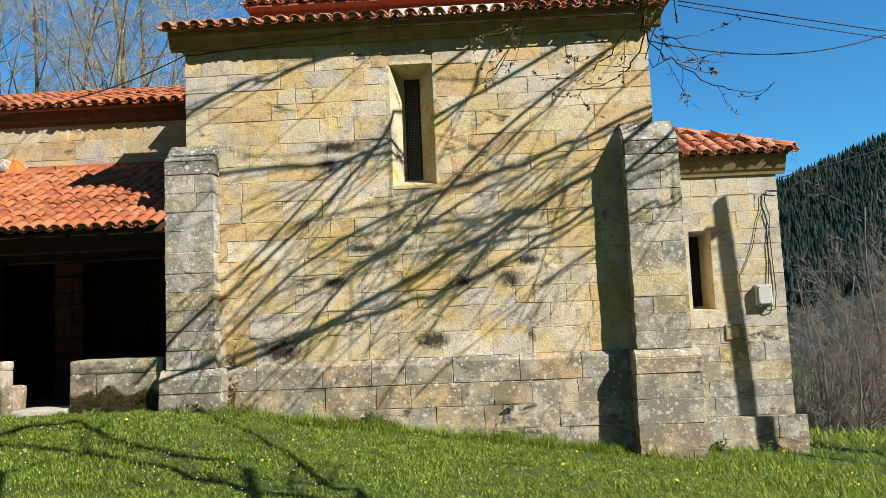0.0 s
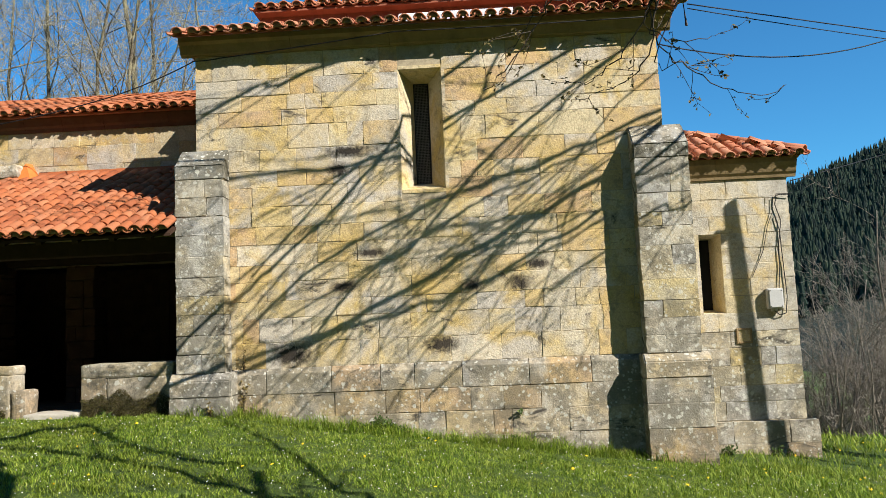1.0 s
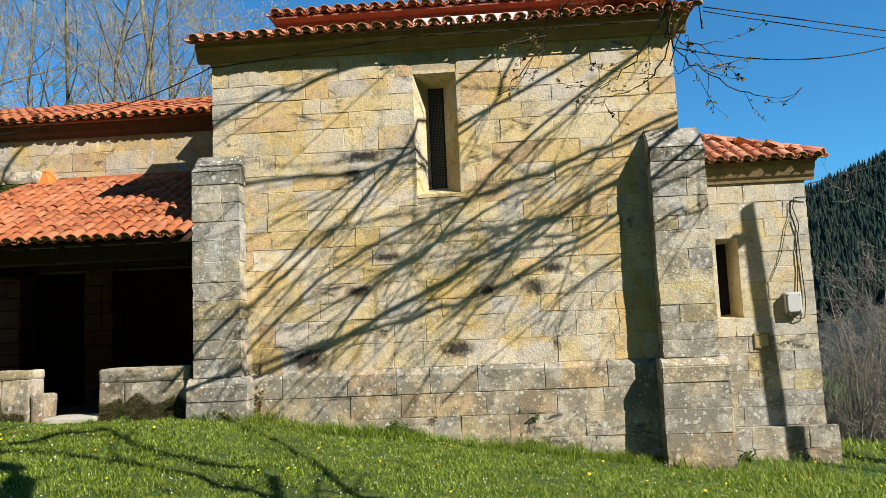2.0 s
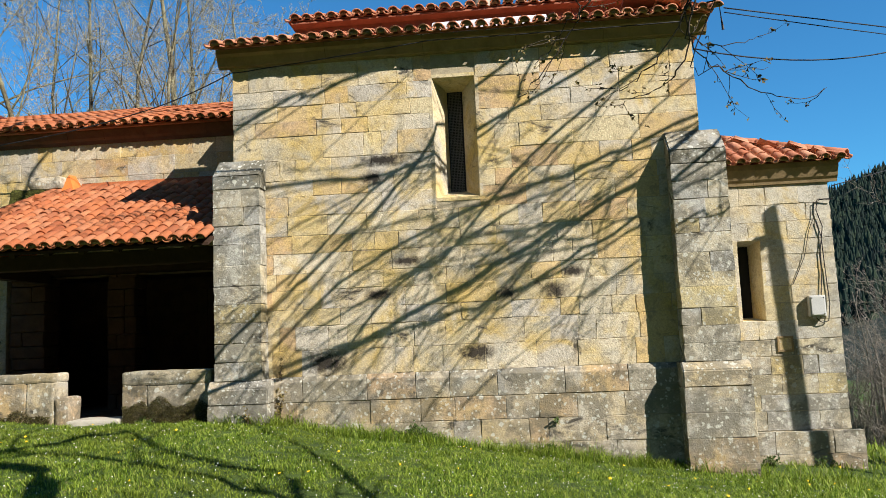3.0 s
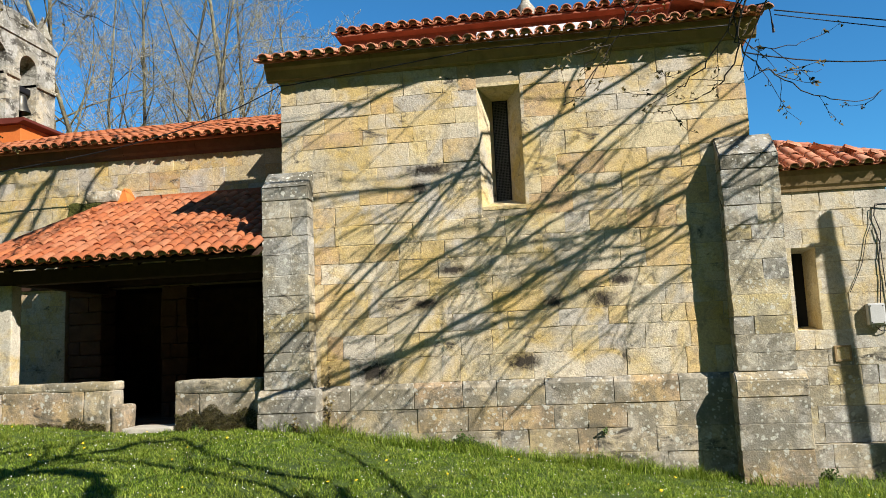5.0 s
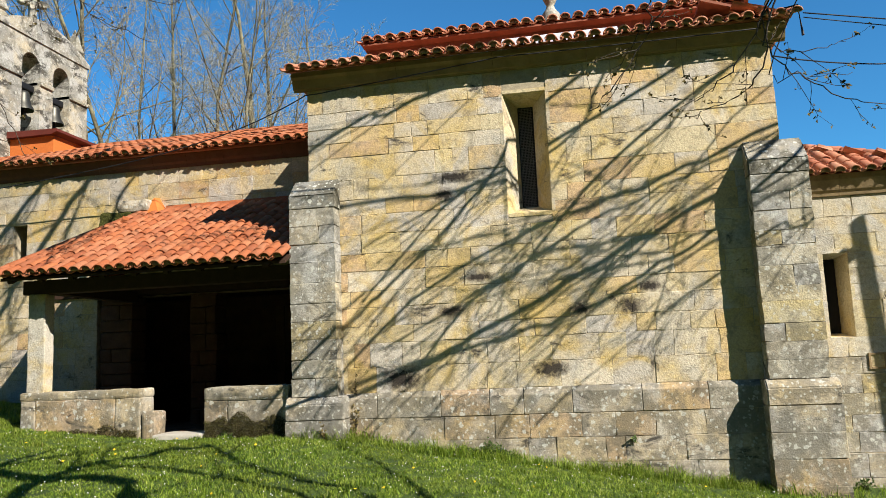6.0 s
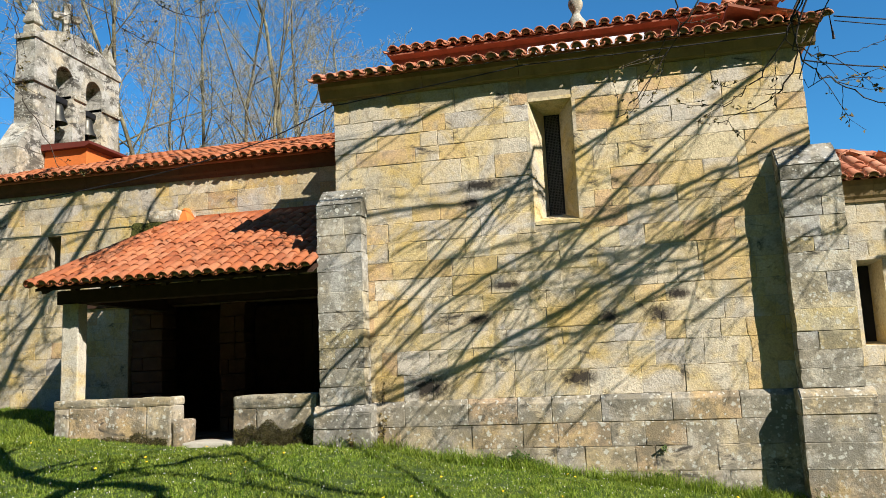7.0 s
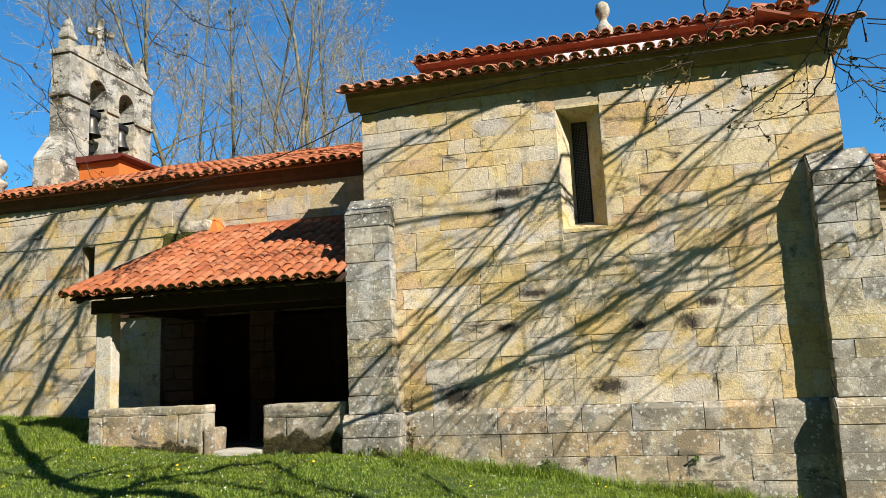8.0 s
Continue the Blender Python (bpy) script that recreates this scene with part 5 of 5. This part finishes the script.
def build_sprays():
    """Hanging branch ends that come into view at the top."""
    rng = random.Random(17)
    for s, pts, r in SPRAYS:
        way = [Vector(EYE) + Vector((dx, 1, dz)) * s * (1 + 0.03 * i) for i, (dx, dz) in enumerate(pts)]
        top = way[0] + Vector((0.9, -0.3, 1.6))
        path = smooth_path([top] + way, r * 0.9, r * 0.28, rng, 5, 0.012)
        tree = thing("branch", way[0], "budding leafless twig hanging from the overhead tree", "branch", "overhead twigs")
        v, f = tubes([path], 6)
        hang("stem", mesh_of("stem", v, f), M_TWIG, tree, smooth=True)
        lv = {0: [], 1: []}
        fork(rng, path, 4, 38, 0.14, lv, 1, 0.4, 0.06, 0.6, 0.0028)
        v, f = tubes(lv[1] + lv[0], 4)
        tagged(hang("twig_haze", mesh_of("twig_haze", v, f), M_TWIG, tree, smooth=True), kind="stuff")
        verts, faces = [], []
        for limb in lv[0] + lv[1]:
            for p in (limb[-1][0],):
                for _ in range(2):
                    leaf(rng, verts, faces, p + Vector((rng.gauss(0, 0.005), 0, 0)), rng.uniform(0.018, 0.04))
        tagged(hang("bud", mesh_of("bud", verts, faces), M_BUD, tree), kind="stuff")
        settle(tree)


build_sprays()


# ---- hills ----
def build_hills():
    m, tree, b = mat("dark_forest_slope", 0.95)
    w = Web(tree)
    p = w.node("NewGeometry").outputs["Position"]
    c = w.ramp(w.noise(0.06, 6, 0.65, p), [(0.35, (0.008, 0.015, 0.010)), (0.65, (0.02, 0.03, 0.018))])
    w.put(b.inputs["Base Color"], c)
    rng = random.Random(2)
    verts, faces = [], []
    rows, cols = 26, 50

    def slope(dx, s):
        top = 0.148 + (dx - 0.409) * 0.40
        f = max(0.0, min(1.0, (s - 60) / 640))
        return 1.6 + s * (-0.17 + (top + 0.17) * f ** 0.6)

    for j in range(rows):
        s = 60 + 680 * j / (rows - 1)
        for i in range(cols):
            dx = 0.20 + 0.75 * i / (cols - 1)
            verts.append((dx * s, s - 11, slope(dx, s) + 3 * noise.noise(Vector((dx * 40, s * 0.03, 0)))))
    for j in range(rows - 1):
        for i in range(cols - 1):
            a = j * cols + i
            faces.append((a, a + 1, a + cols + 1, a + cols))
    hill = hang("backdrop_hill", mesh_of("backdrop_hill", verts, faces), m, smooth=True)
    tagged(hill, "dark conifer-covered hillside across the valley", "hill", kind="structure")
    verts, faces = [], []
    for _ in range(4200):
        dx, s = rng.uniform(0.33, 0.72), 260 + 470 * rng.random() ** 0.8
        z = slope(dx, s) - 1.0
        h, r = rng.uniform(8, 15), rng.uniform(2.0, 3.2)
        x, y = dx * s, s - 11
        for t in range(3):
            z0, z1, rr = z + h * (0.12 + 0.25 * t), z + h * (0.55 + 0.225 * t), r * (1 - 0.27 * t)
            k = len(verts)
            a0 = rng.uniform(0, 6.28)
            verts += [(x + rr * math.cos(a0 + q * 1.047) * rng.uniform(0.75, 1.2), y + rr * math.sin(a0 + q * 1.047), z0 + rng.uniform(-0.5, 0.5)) for q in range(6)] + [(x, y, z1)]
            faces += [(k + q, k + (q + 1) % 6, k + 6) for q in range(6)]
    m2, tree, b = mat("conifer_needles", 0.9)
    w = Web(tree)
    w.put(b.inputs["Base Color"], w.ramp(w.node("NewGeometry").outputs["Random Per Island"], [(0.0, (0.005, 0.012, 0.010)), (0.6, (0.013, 0.026, 0.016)), (1.0, (0.028, 0.042, 0.022))]))
    tagged(hang("conifer_forest", mesh_of("conifer_forest", verts, faces), m2), "dense dark green conifer forest on the far hill", "forest", kind="stuff")
    # unseen dark slopes added behind the viewer to hold back sky fill light
    verts, faces = [], []
    n = 60
    for i in range(n + 1):
        a = radians(150 + 240 * i / n)
        for j, (r, h) in enumerate(((55, -8), (75, 20), (95, 48), (110, 68))):
            h2 = h + (5 * noise.noise(Vector((i * 0.35, j, 4))) if j else 0)
            verts.append((r * math.cos(a), -11 + r * math.sin(a), h2))
    for i in range(n):
        for j in range(3):
            k = i * 4 + j
            faces.append((k, k + 4, k + 5, k + 1))
    tagged(hang("backdrop_fill_blocker", mesh_of("backdrop_fill_blocker", verts, faces), m, smooth=True), "unseen dark slope added behind the viewer to cut sky fill", "hill", kind="structure")


build_hills()


# ---- cables ----
def cable(name, pts, r, label, sag=0.0, group=""):
    way = []
    for a, b in zip(pts, pts[1:]):
        for k in range(12):
            t = k / 12
            way.append(Vector(a).lerp(Vector(b), t) - Vector((0, 0, sag * 4 * t * (1 - t))))
    way.append(Vector(pts[-1]))
    v, f = tubes([[(p, r) for p in way]], 6)
    ob = hang(name, mesh_of(name, v, f), M_CABLE, smooth=True)
    return tagged(ob, label, "cable", group)


def at(dx, dz, s):
    return (EYE[0] + dx * s, EYE[1] + s, EYE[2] + dz * s)


cable("overhead_cable", [at(0.293, 0.404, 11.6), at(0.70, 0.318, 16.0)], 0.010, "thick black cable running from the eaves", 0.0, "overhead cables")
cable("overhead_cable", [at(0.293, 0.398, 11.6), at(0.70, 0.312, 16.0)], 0.008, "thick black cable running from the eaves", 0.05, "overhead cables")
cable("overhead_cable", [at(0.252, 0.352, 11.05), at(0.556, 0.344, 14.0)], 0.010, "slack twisted black cable from the chancel corner", 0.28, "overhead cables")
cable("overhead_cable", [at(0.405, 0.163, 11.98), at(0.62, 0.215, 18.0)], 0.008, "thin black cable leaving the apse corner", 0.02, "overhead cables")
cable("wall_cable", [(-4.02, -0.02, 5.60), at(-0.485, 0.321, 12.7), at(-0.669, 0.289, 12.9), at(-0.974, 0.265, 13.1)], 0.010, "black cable slung along the nave wall", 0.04)
cable("wall_cable", [(-4.02, -0.05, 5.60), (-3.6, -0.06, 5.62), (-1.0, -0.235, 5.80), (2.6, -0.235, 5.80)], 0.009, "black cable along the cornice", 0.01)
for bends, r in (
        (((4.83, 0.95, 3.34), (4.66, 0.97, 3.35), (4.57, 0.97, 3.31), (4.55, 0.97, 3.10), (4.46, 0.975, 2.90), (4.36, 0.975, 2.50), (4.16, 0.975, 2.10)), 0.005),
        (((4.85, 0.94, 3.36), (4.62, 0.965, 3.36), (4.59, 0.97, 3.20), (4.66, 0.97, 2.95), (4.60, 0.975, 2.60), (4.58, 0.975, 2.20), (4.55, 0.97, 1.93)), 0.007),
        (((4.58, 0.975, 3.02), (4.63, 0.975, 2.80), (4.64, 0.975, 2.40), (4.66, 0.97, 1.80), (4.62, 0.96, 1.55), (4.52, 0.95, 1.53), (4.45, 0.94, 1.59)), 0.007)):
    cable("wall_cable", bends, r, "black cable looped down the apse wall", 0.004, "apse cables")
pole = thing("cable_bracket", (0.29 * 11.7, 0.7, 6.0), "dark iron cable bracket at the eaves corner", "bracket")
v, f = tubes([[(Vector(at(0.290, 0.375, 11.6)), 0.022), (Vector(at(0.287, 0.415, 11.6)), 0.022), (Vector((CX1 + 0.1, 0.65, 6.35)), 0.02)]], 8)
hang("arm", mesh_of("arm", v, f), M_IRON, pole)
settle(pole)


def build_pole():
    """The utility pole whose shadow falls on the apse."""
    foot = Vector((4.13, 1.0, 0.0)) + Vector((TO_SUN.x, TO_SUN.y, 0)) * 7.0
    g = lie(foot.x, foot.y)
    top = 3.24 + TO_SUN.z * 7.0
    p = thing("utility_pole", (foot.x, foot.y, g), "weathered wooden utility pole beside the meadow", "pole")
    v, f = tubes([[(Vector((foot.x + 0.30, foot.y, g - 0.4)), 0.10), (Vector((foot.x - 0.20, foot.y, top)), 0.07)]], 12)
    hang("mast", mesh_of("mast", v, f), M_BARK_GREY, p, smooth=True)
    part("crossarm", one_block((foot.x - 0.34, foot.y - 0.16, top - 0.42), (foot.x - 0.14, foot.y - 0.06, top - 0.30), 0.01), M_BARK_GREY, p)
    settle(p)


build_pole()


# ---- meadow ----
def build_grass():
    gen = np.random.default_rng(9)

    def field(count, x0, x1, y0, y1, h0, h1, width):
        x = gen.uniform(x0, x1, count)
        y = gen.uniform(y0, y1, count)
        keep = np.ones(count, bool)
        keep &= ~((x > -14.2) & (x < 2.75) & (y > 2.45))
        keep &= ~((x > -8.7) & (x < CX0) & (y > -0.16) & (y < 2.5))
        keep &= ~((x > CX0) & (x < CX1) & (y > -0.07))
        keep &= ~((x > 2.7) & (x < 4.95) & (y > 0.88))
        keep &= ~((x > 2.19) & (x < 3.08) & (y > -0.4))
        keep &= ~((x > -4.28) & (x < -3.42) & (y > -0.38))
        x, y = x[keep], y[keep]
        clump = np.array([noise.noise(Vector((a * 0.9, b * 0.9, 0))) for a, b in zip(x, y)])
        z = np.array([lie(a, b) for a, b in zip(x, y)])
        tuft = np.array([noise.noise(Vector((a * 4.5, b * 4.5, 7))) for a, b in zip(x, y)])
        h = gen.uniform(h0, h1, len(x)) * np.clip(1 + 0.5 * clump + 1.1 * tuft, 0.25, 2.2)
        ang = gen.uniform(0, 2 * np.pi, len(x))
        bend = gen.uniform(0.3, 1.4, len(x)) * h
        ux, uy = np.cos(ang), np.sin(ang)
        ww = width * gen.uniform(0.7, 1.4, len(x))
        px, py = -uy * ww, ux * ww
        base = np.stack([x, y, z - 0.01], 1)
        side = np.stack([px, py, 0 * px], 1)
        mid = base + np.stack([ux * bend * 0.35, uy * bend * 0.35, h * 0.6], 1)
        tip = base + np.stack([ux * bend, uy * bend, h], 1)
        co = np.stack([base - side, base + side, mid + side * 0.7, mid - side * 0.7, tip], 1).reshape(-1, 3)
        return co

    sets = [field(260000, -9.5, 5.5, -6.2, -0.05, 0.018, 0.055, 0.0042), field(40000, -14, -8.3, -2.5, 2.5, 0.03, 0.08, 0.0045),
            field(26000, 2.8, 12.0, -3.5, 7.0, 0.05, 0.12, 0.006), field(7000, -4.2, 3.2, -0.45, -0.06, 0.08, 0.20, 0.004), field(30000, 4.9, 30.0, 2.0, 22.0, 0.08, 0.16, 0.014)]
    co = np.concatenate(sets)
    n = len(co) // 5
    me = bpy.data.meshes.new("grass")
    me.vertices.add(len(co))
    me.vertices.foreach_set("co", co.ravel())
    k = np.arange(n) * 5
    loops = np.stack([k, k + 1, k + 2, k + 3, k + 3, k + 2, k + 4], 1).ravel()
    me.loops.add(len(loops))
    me.loops.foreach_set("vertex_index", loops.astype(np.int32))
    me.polygons.add(2 * n)
    me.polygons.foreach_set("loop_start", np.stack([np.arange(n) * 7, np.arange(n) * 7 + 4], 1).ravel().astype(np.int32))
    me.polygons.foreach_set("loop_total", np.tile([4, 3], n).astype(np.int32))
    me.update(calc_edges=True)
    m, tree, b = mat("grass_blade", 0.55)
    w = Web(tree)
    geo = w.node("NewGeometry")
    c = w.ramp(geo.outputs["Random Per Island"], [(0.0, (0.02, 0.055, 0.004)), (0.3, (0.12, 0.20, 0.014)), (0.7, (0.30, 0.40, 0.038)), (0.95, (0.42, 0.48, 0.10)), (1.0, (0.36, 0.30, 0.14))])
    patch = w.noise(0.8, 4, 0.6, geo.outputs["Position"])
    c = w.mix(w.ramp(patch, [(0.4, 0.0), (0.68, 0.6)]), c, (0.21, 0.235, 0.03))
    c = w.mix(w.ramp(w.noise(6.0, 4, 0.6, geo.outputs["Position"], 0.6), [(0.50, 0.0), (0.68, 0.65)]), c, (0.05, 0.11, 0.012))
    w.put(b.inputs["Base Color"], c)
    glow = w.node("BsdfTranslucent", Color=w.mix(0.5, c, (0.22, 0.36, 0.03)))
    mixed = w.node("MixShader", Fac=0.35)
    tree.links.new(b.outputs[0], mixed.inputs[1])
    tree.links.new(glow.outputs[0], mixed.inputs[2])
    tree.links.new(mixed.outputs[0], tree.nodes["Material Output"].inputs["Surface"])
    tagged(hang("grass", me, m), "short bright green spring grass", "grass", kind="stuff")


build_grass()


def build_flowers():
    rng = random.Random(44)
    m_white = plain_material("daisy_petal", (0.80, 0.80, 0.76), 0.2, 0.7, 40, 0.0)
    m_gold = plain_material("dandelion_yellow", (0.80, 0.55, 0.02), 0.3, 0.7, 40, 0.0)
    for nm, count, r, material, label in (("daisies", 1100, 0.006, m_white, "scattered tiny white daisies in the turf"), ("dandelions", 110, 0.016, m_gold, "scattered yellow dandelions in the turf")):
        verts, faces = [], []
        for _ in range(count):
            if rng.random() < 0.75 or nm == "daisies":
                x, y = rng.uniform(-9, 5), rng.uniform(-6.2, -0.5)
            else:
                x, y = rng.uniform(3.2, 9), rng.uniform(-2.0, 4)
                if 2.7 < x < 5.1 and y > 0.8:
                    continue
            if -8.7 < x < -3.4 and y > -0.55:
                continue
            z = lie(x, y) + rng.uniform(0.035, 0.07)
            tilt = Euler((rng.gauss(0.3, 0.35), rng.gauss(0, 0.35), 0)).to_matrix()
            k = len(verts)
            rr = r * rng.uniform(0.7, 1.2)
            verts += [Vector((x, y, z)) + tilt @ Vector((rr * math.cos(q * 0.785), rr * math.sin(q * 0.785), 0.004 * (q % 2))) for q in range(8)]
            verts.append(Vector((x, y, z)) + tilt @ Vector((0, 0, 0.008)))
            verts.append(Vector((x, y, z)) + tilt @ Vector((0, 0, -0.006)))
            for q in range(8):
                faces.append((k + q, k + (q + 1) % 8, k + 8))
                faces.append((k + (q + 1) % 8, k + q, k + 9))
        tagged(hang(nm, mesh_of(nm, verts, faces), material), label, "flowers", kind="stuff")


build_flowers()


# ---- weeds and moss ----
def weed(at, height, count, seed, label, name="weed", hue=None, spread=0.14):
    rng = random.Random(seed)
    plant = thing(name, at, label, "plant")
    stems, verts, faces = [], [], []
    for _ in range(count):
        way = Vector((rng.gauss(0, spread * 2), rng.gauss(-0.1, spread), 1))
        st = wander(rng, Vector(at) + Vector((rng.gauss(0, spread * 0.5), rng.gauss(0, 0.02), -0.03)), way, height * rng.uniform(0.5, 1.1), 0.004, 0.0015, 6, 0.12)
        stems.append(st)
        for p, _r in st[1:]:
            for _ in range(2 if hue else 5):
                leaf(rng, verts, faces, p + Vector((rng.gauss(0, 0.012), rng.gauss(0, 0.012), rng.gauss(0, 0.02))), rng.uniform(0.025, 0.055))
    v, f = tubes(stems, 4)
    tagged(hang("stalk_mass", mesh_of("stalk_mass", v, f), M_TWIG, plant, smooth=True), kind="stuff")
    tagged(hang("leaf_mass", mesh_of("leaf_mass", verts, faces), hue or M_WEED, plant), kind="stuff")
    settle(plant)


M_WEED, _t, _b = mat("weed_leaf", 0.6)
_w = Web(_t)
_w.put(_b.inputs["Base Color"], _w.ramp(_w.node("NewGeometry").outputs["Random Per Island"], [(0.0, (0.03, 0.06, 0.012)), (0.6, (0.07, 0.11, 0.02)), (1.0, (0.12, 0.15, 0.04))]))
for x, y, h, n, seed in ((-1.35, -0.13, 0.28, 9, 1), (-1.62, -0.12, 0.20, 6, 2), (-1.1, -0.12, 0.16, 6, 3), (3.25, 0.7, 0.24, 8, 4), (3.55, 0.72, 0.2, 7, 5), (4.3, 0.75, 0.18, 6, 6), (0.35, -0.12, 0.14, 5, 8), (-5.3, -0.24, 0.12, 5, 9)):
    weed((x, y, lie(x, y)), h, n, seed, "leafy green weed at the foot of the wall")
weed((-3.36, -0.07, 0.50), 0.45, 4, 11, "wiry brownish weed climbing the buttress corner", "climbing_weed", M_BUD, 0.05)
weed((-3.66, -0.41, 0.48), 0.30, 4, 12, "wiry brownish weed on the buttress foot", "climbing_weed", M_BUD, 0.05)
weed((-3.32, -0.03, 1.09), 0.34, 3, 13, "small wiry plant growing from the plinth joint", "climbing_weed", M_BUD, 0.05)
weed((0.62, -0.07, 0.38), 0.03, 1, 14, "small fern in a plinth joint", "fern")


def moss(name, x0, x1, y, z0, z1, count, seed, label, material):
    """A ragged mat of moss tufts on an upright face."""
    rng = random.Random(seed)
    verts, faces = [], []
    for _ in range(count):
        x = rng.uniform(x0, x1)
        top = z0 + (z1 - z0) * (0.45 + 0.75 * abs(noise.noise(Vector((x * 2.3, seed, 0)))))
        z = z0 + (top - z0) * rng.random() ** 1.4
        p = Vector((x, y + rng.uniform(-0.03, 0.02), z))
        for _ in range(2):
            leaf(rng, verts, faces, p, rng.uniform(0.008, 0.020))
    tagged(hang(name, mesh_of(name, verts, faces), material), label, "moss", kind="stuff")


M_DRYMOSS, _t, _b = mat("brown_moss_tuft", 0.9)
_w = Web(_t)
_w.put(_b.inputs["Base Color"], _w.ramp(_w.node("NewGeometry").outputs["Random Per Island"], [(0.0, (0.02, 0.016, 0.008)), (0.5, (0.06, 0.045, 0.016)), (1.0, (0.13, 0.12, 0.03))]))
moss("moss_mat", -5.6, -4.32, PY - 0.02, 0.44, 1.12, 9000, 1, "dark brown moss along the bench foot", M_DRYMOSS)
moss("moss_mat", -8.3, -6.7, PY - 0.02, 0.50, 0.86, 4800, 2, "dark brown moss along the long bench foot", M_DRYMOSS)


def build_ledge():
    ob = thing("mossy_stone", (-8.6, NY - 0.1, 4.2), "pale stone ledge with dry moss beside the porch roof", "stone")
    part("stone", rough_block((-8.62, NY - 0.34, 4.50), (-7.98, NY - 0.004, 4.74), 0.06, 71, 0.03), M_PLINTH, ob)
    part("stone", rough_block((-8.98, NY - 0.34, 4.14), (-8.30, NY - 0.004, 4.52), 0.06, 72, 0.04), M_MOSS, ob, "mound of dry green moss")
    settle(ob)


build_ledge()
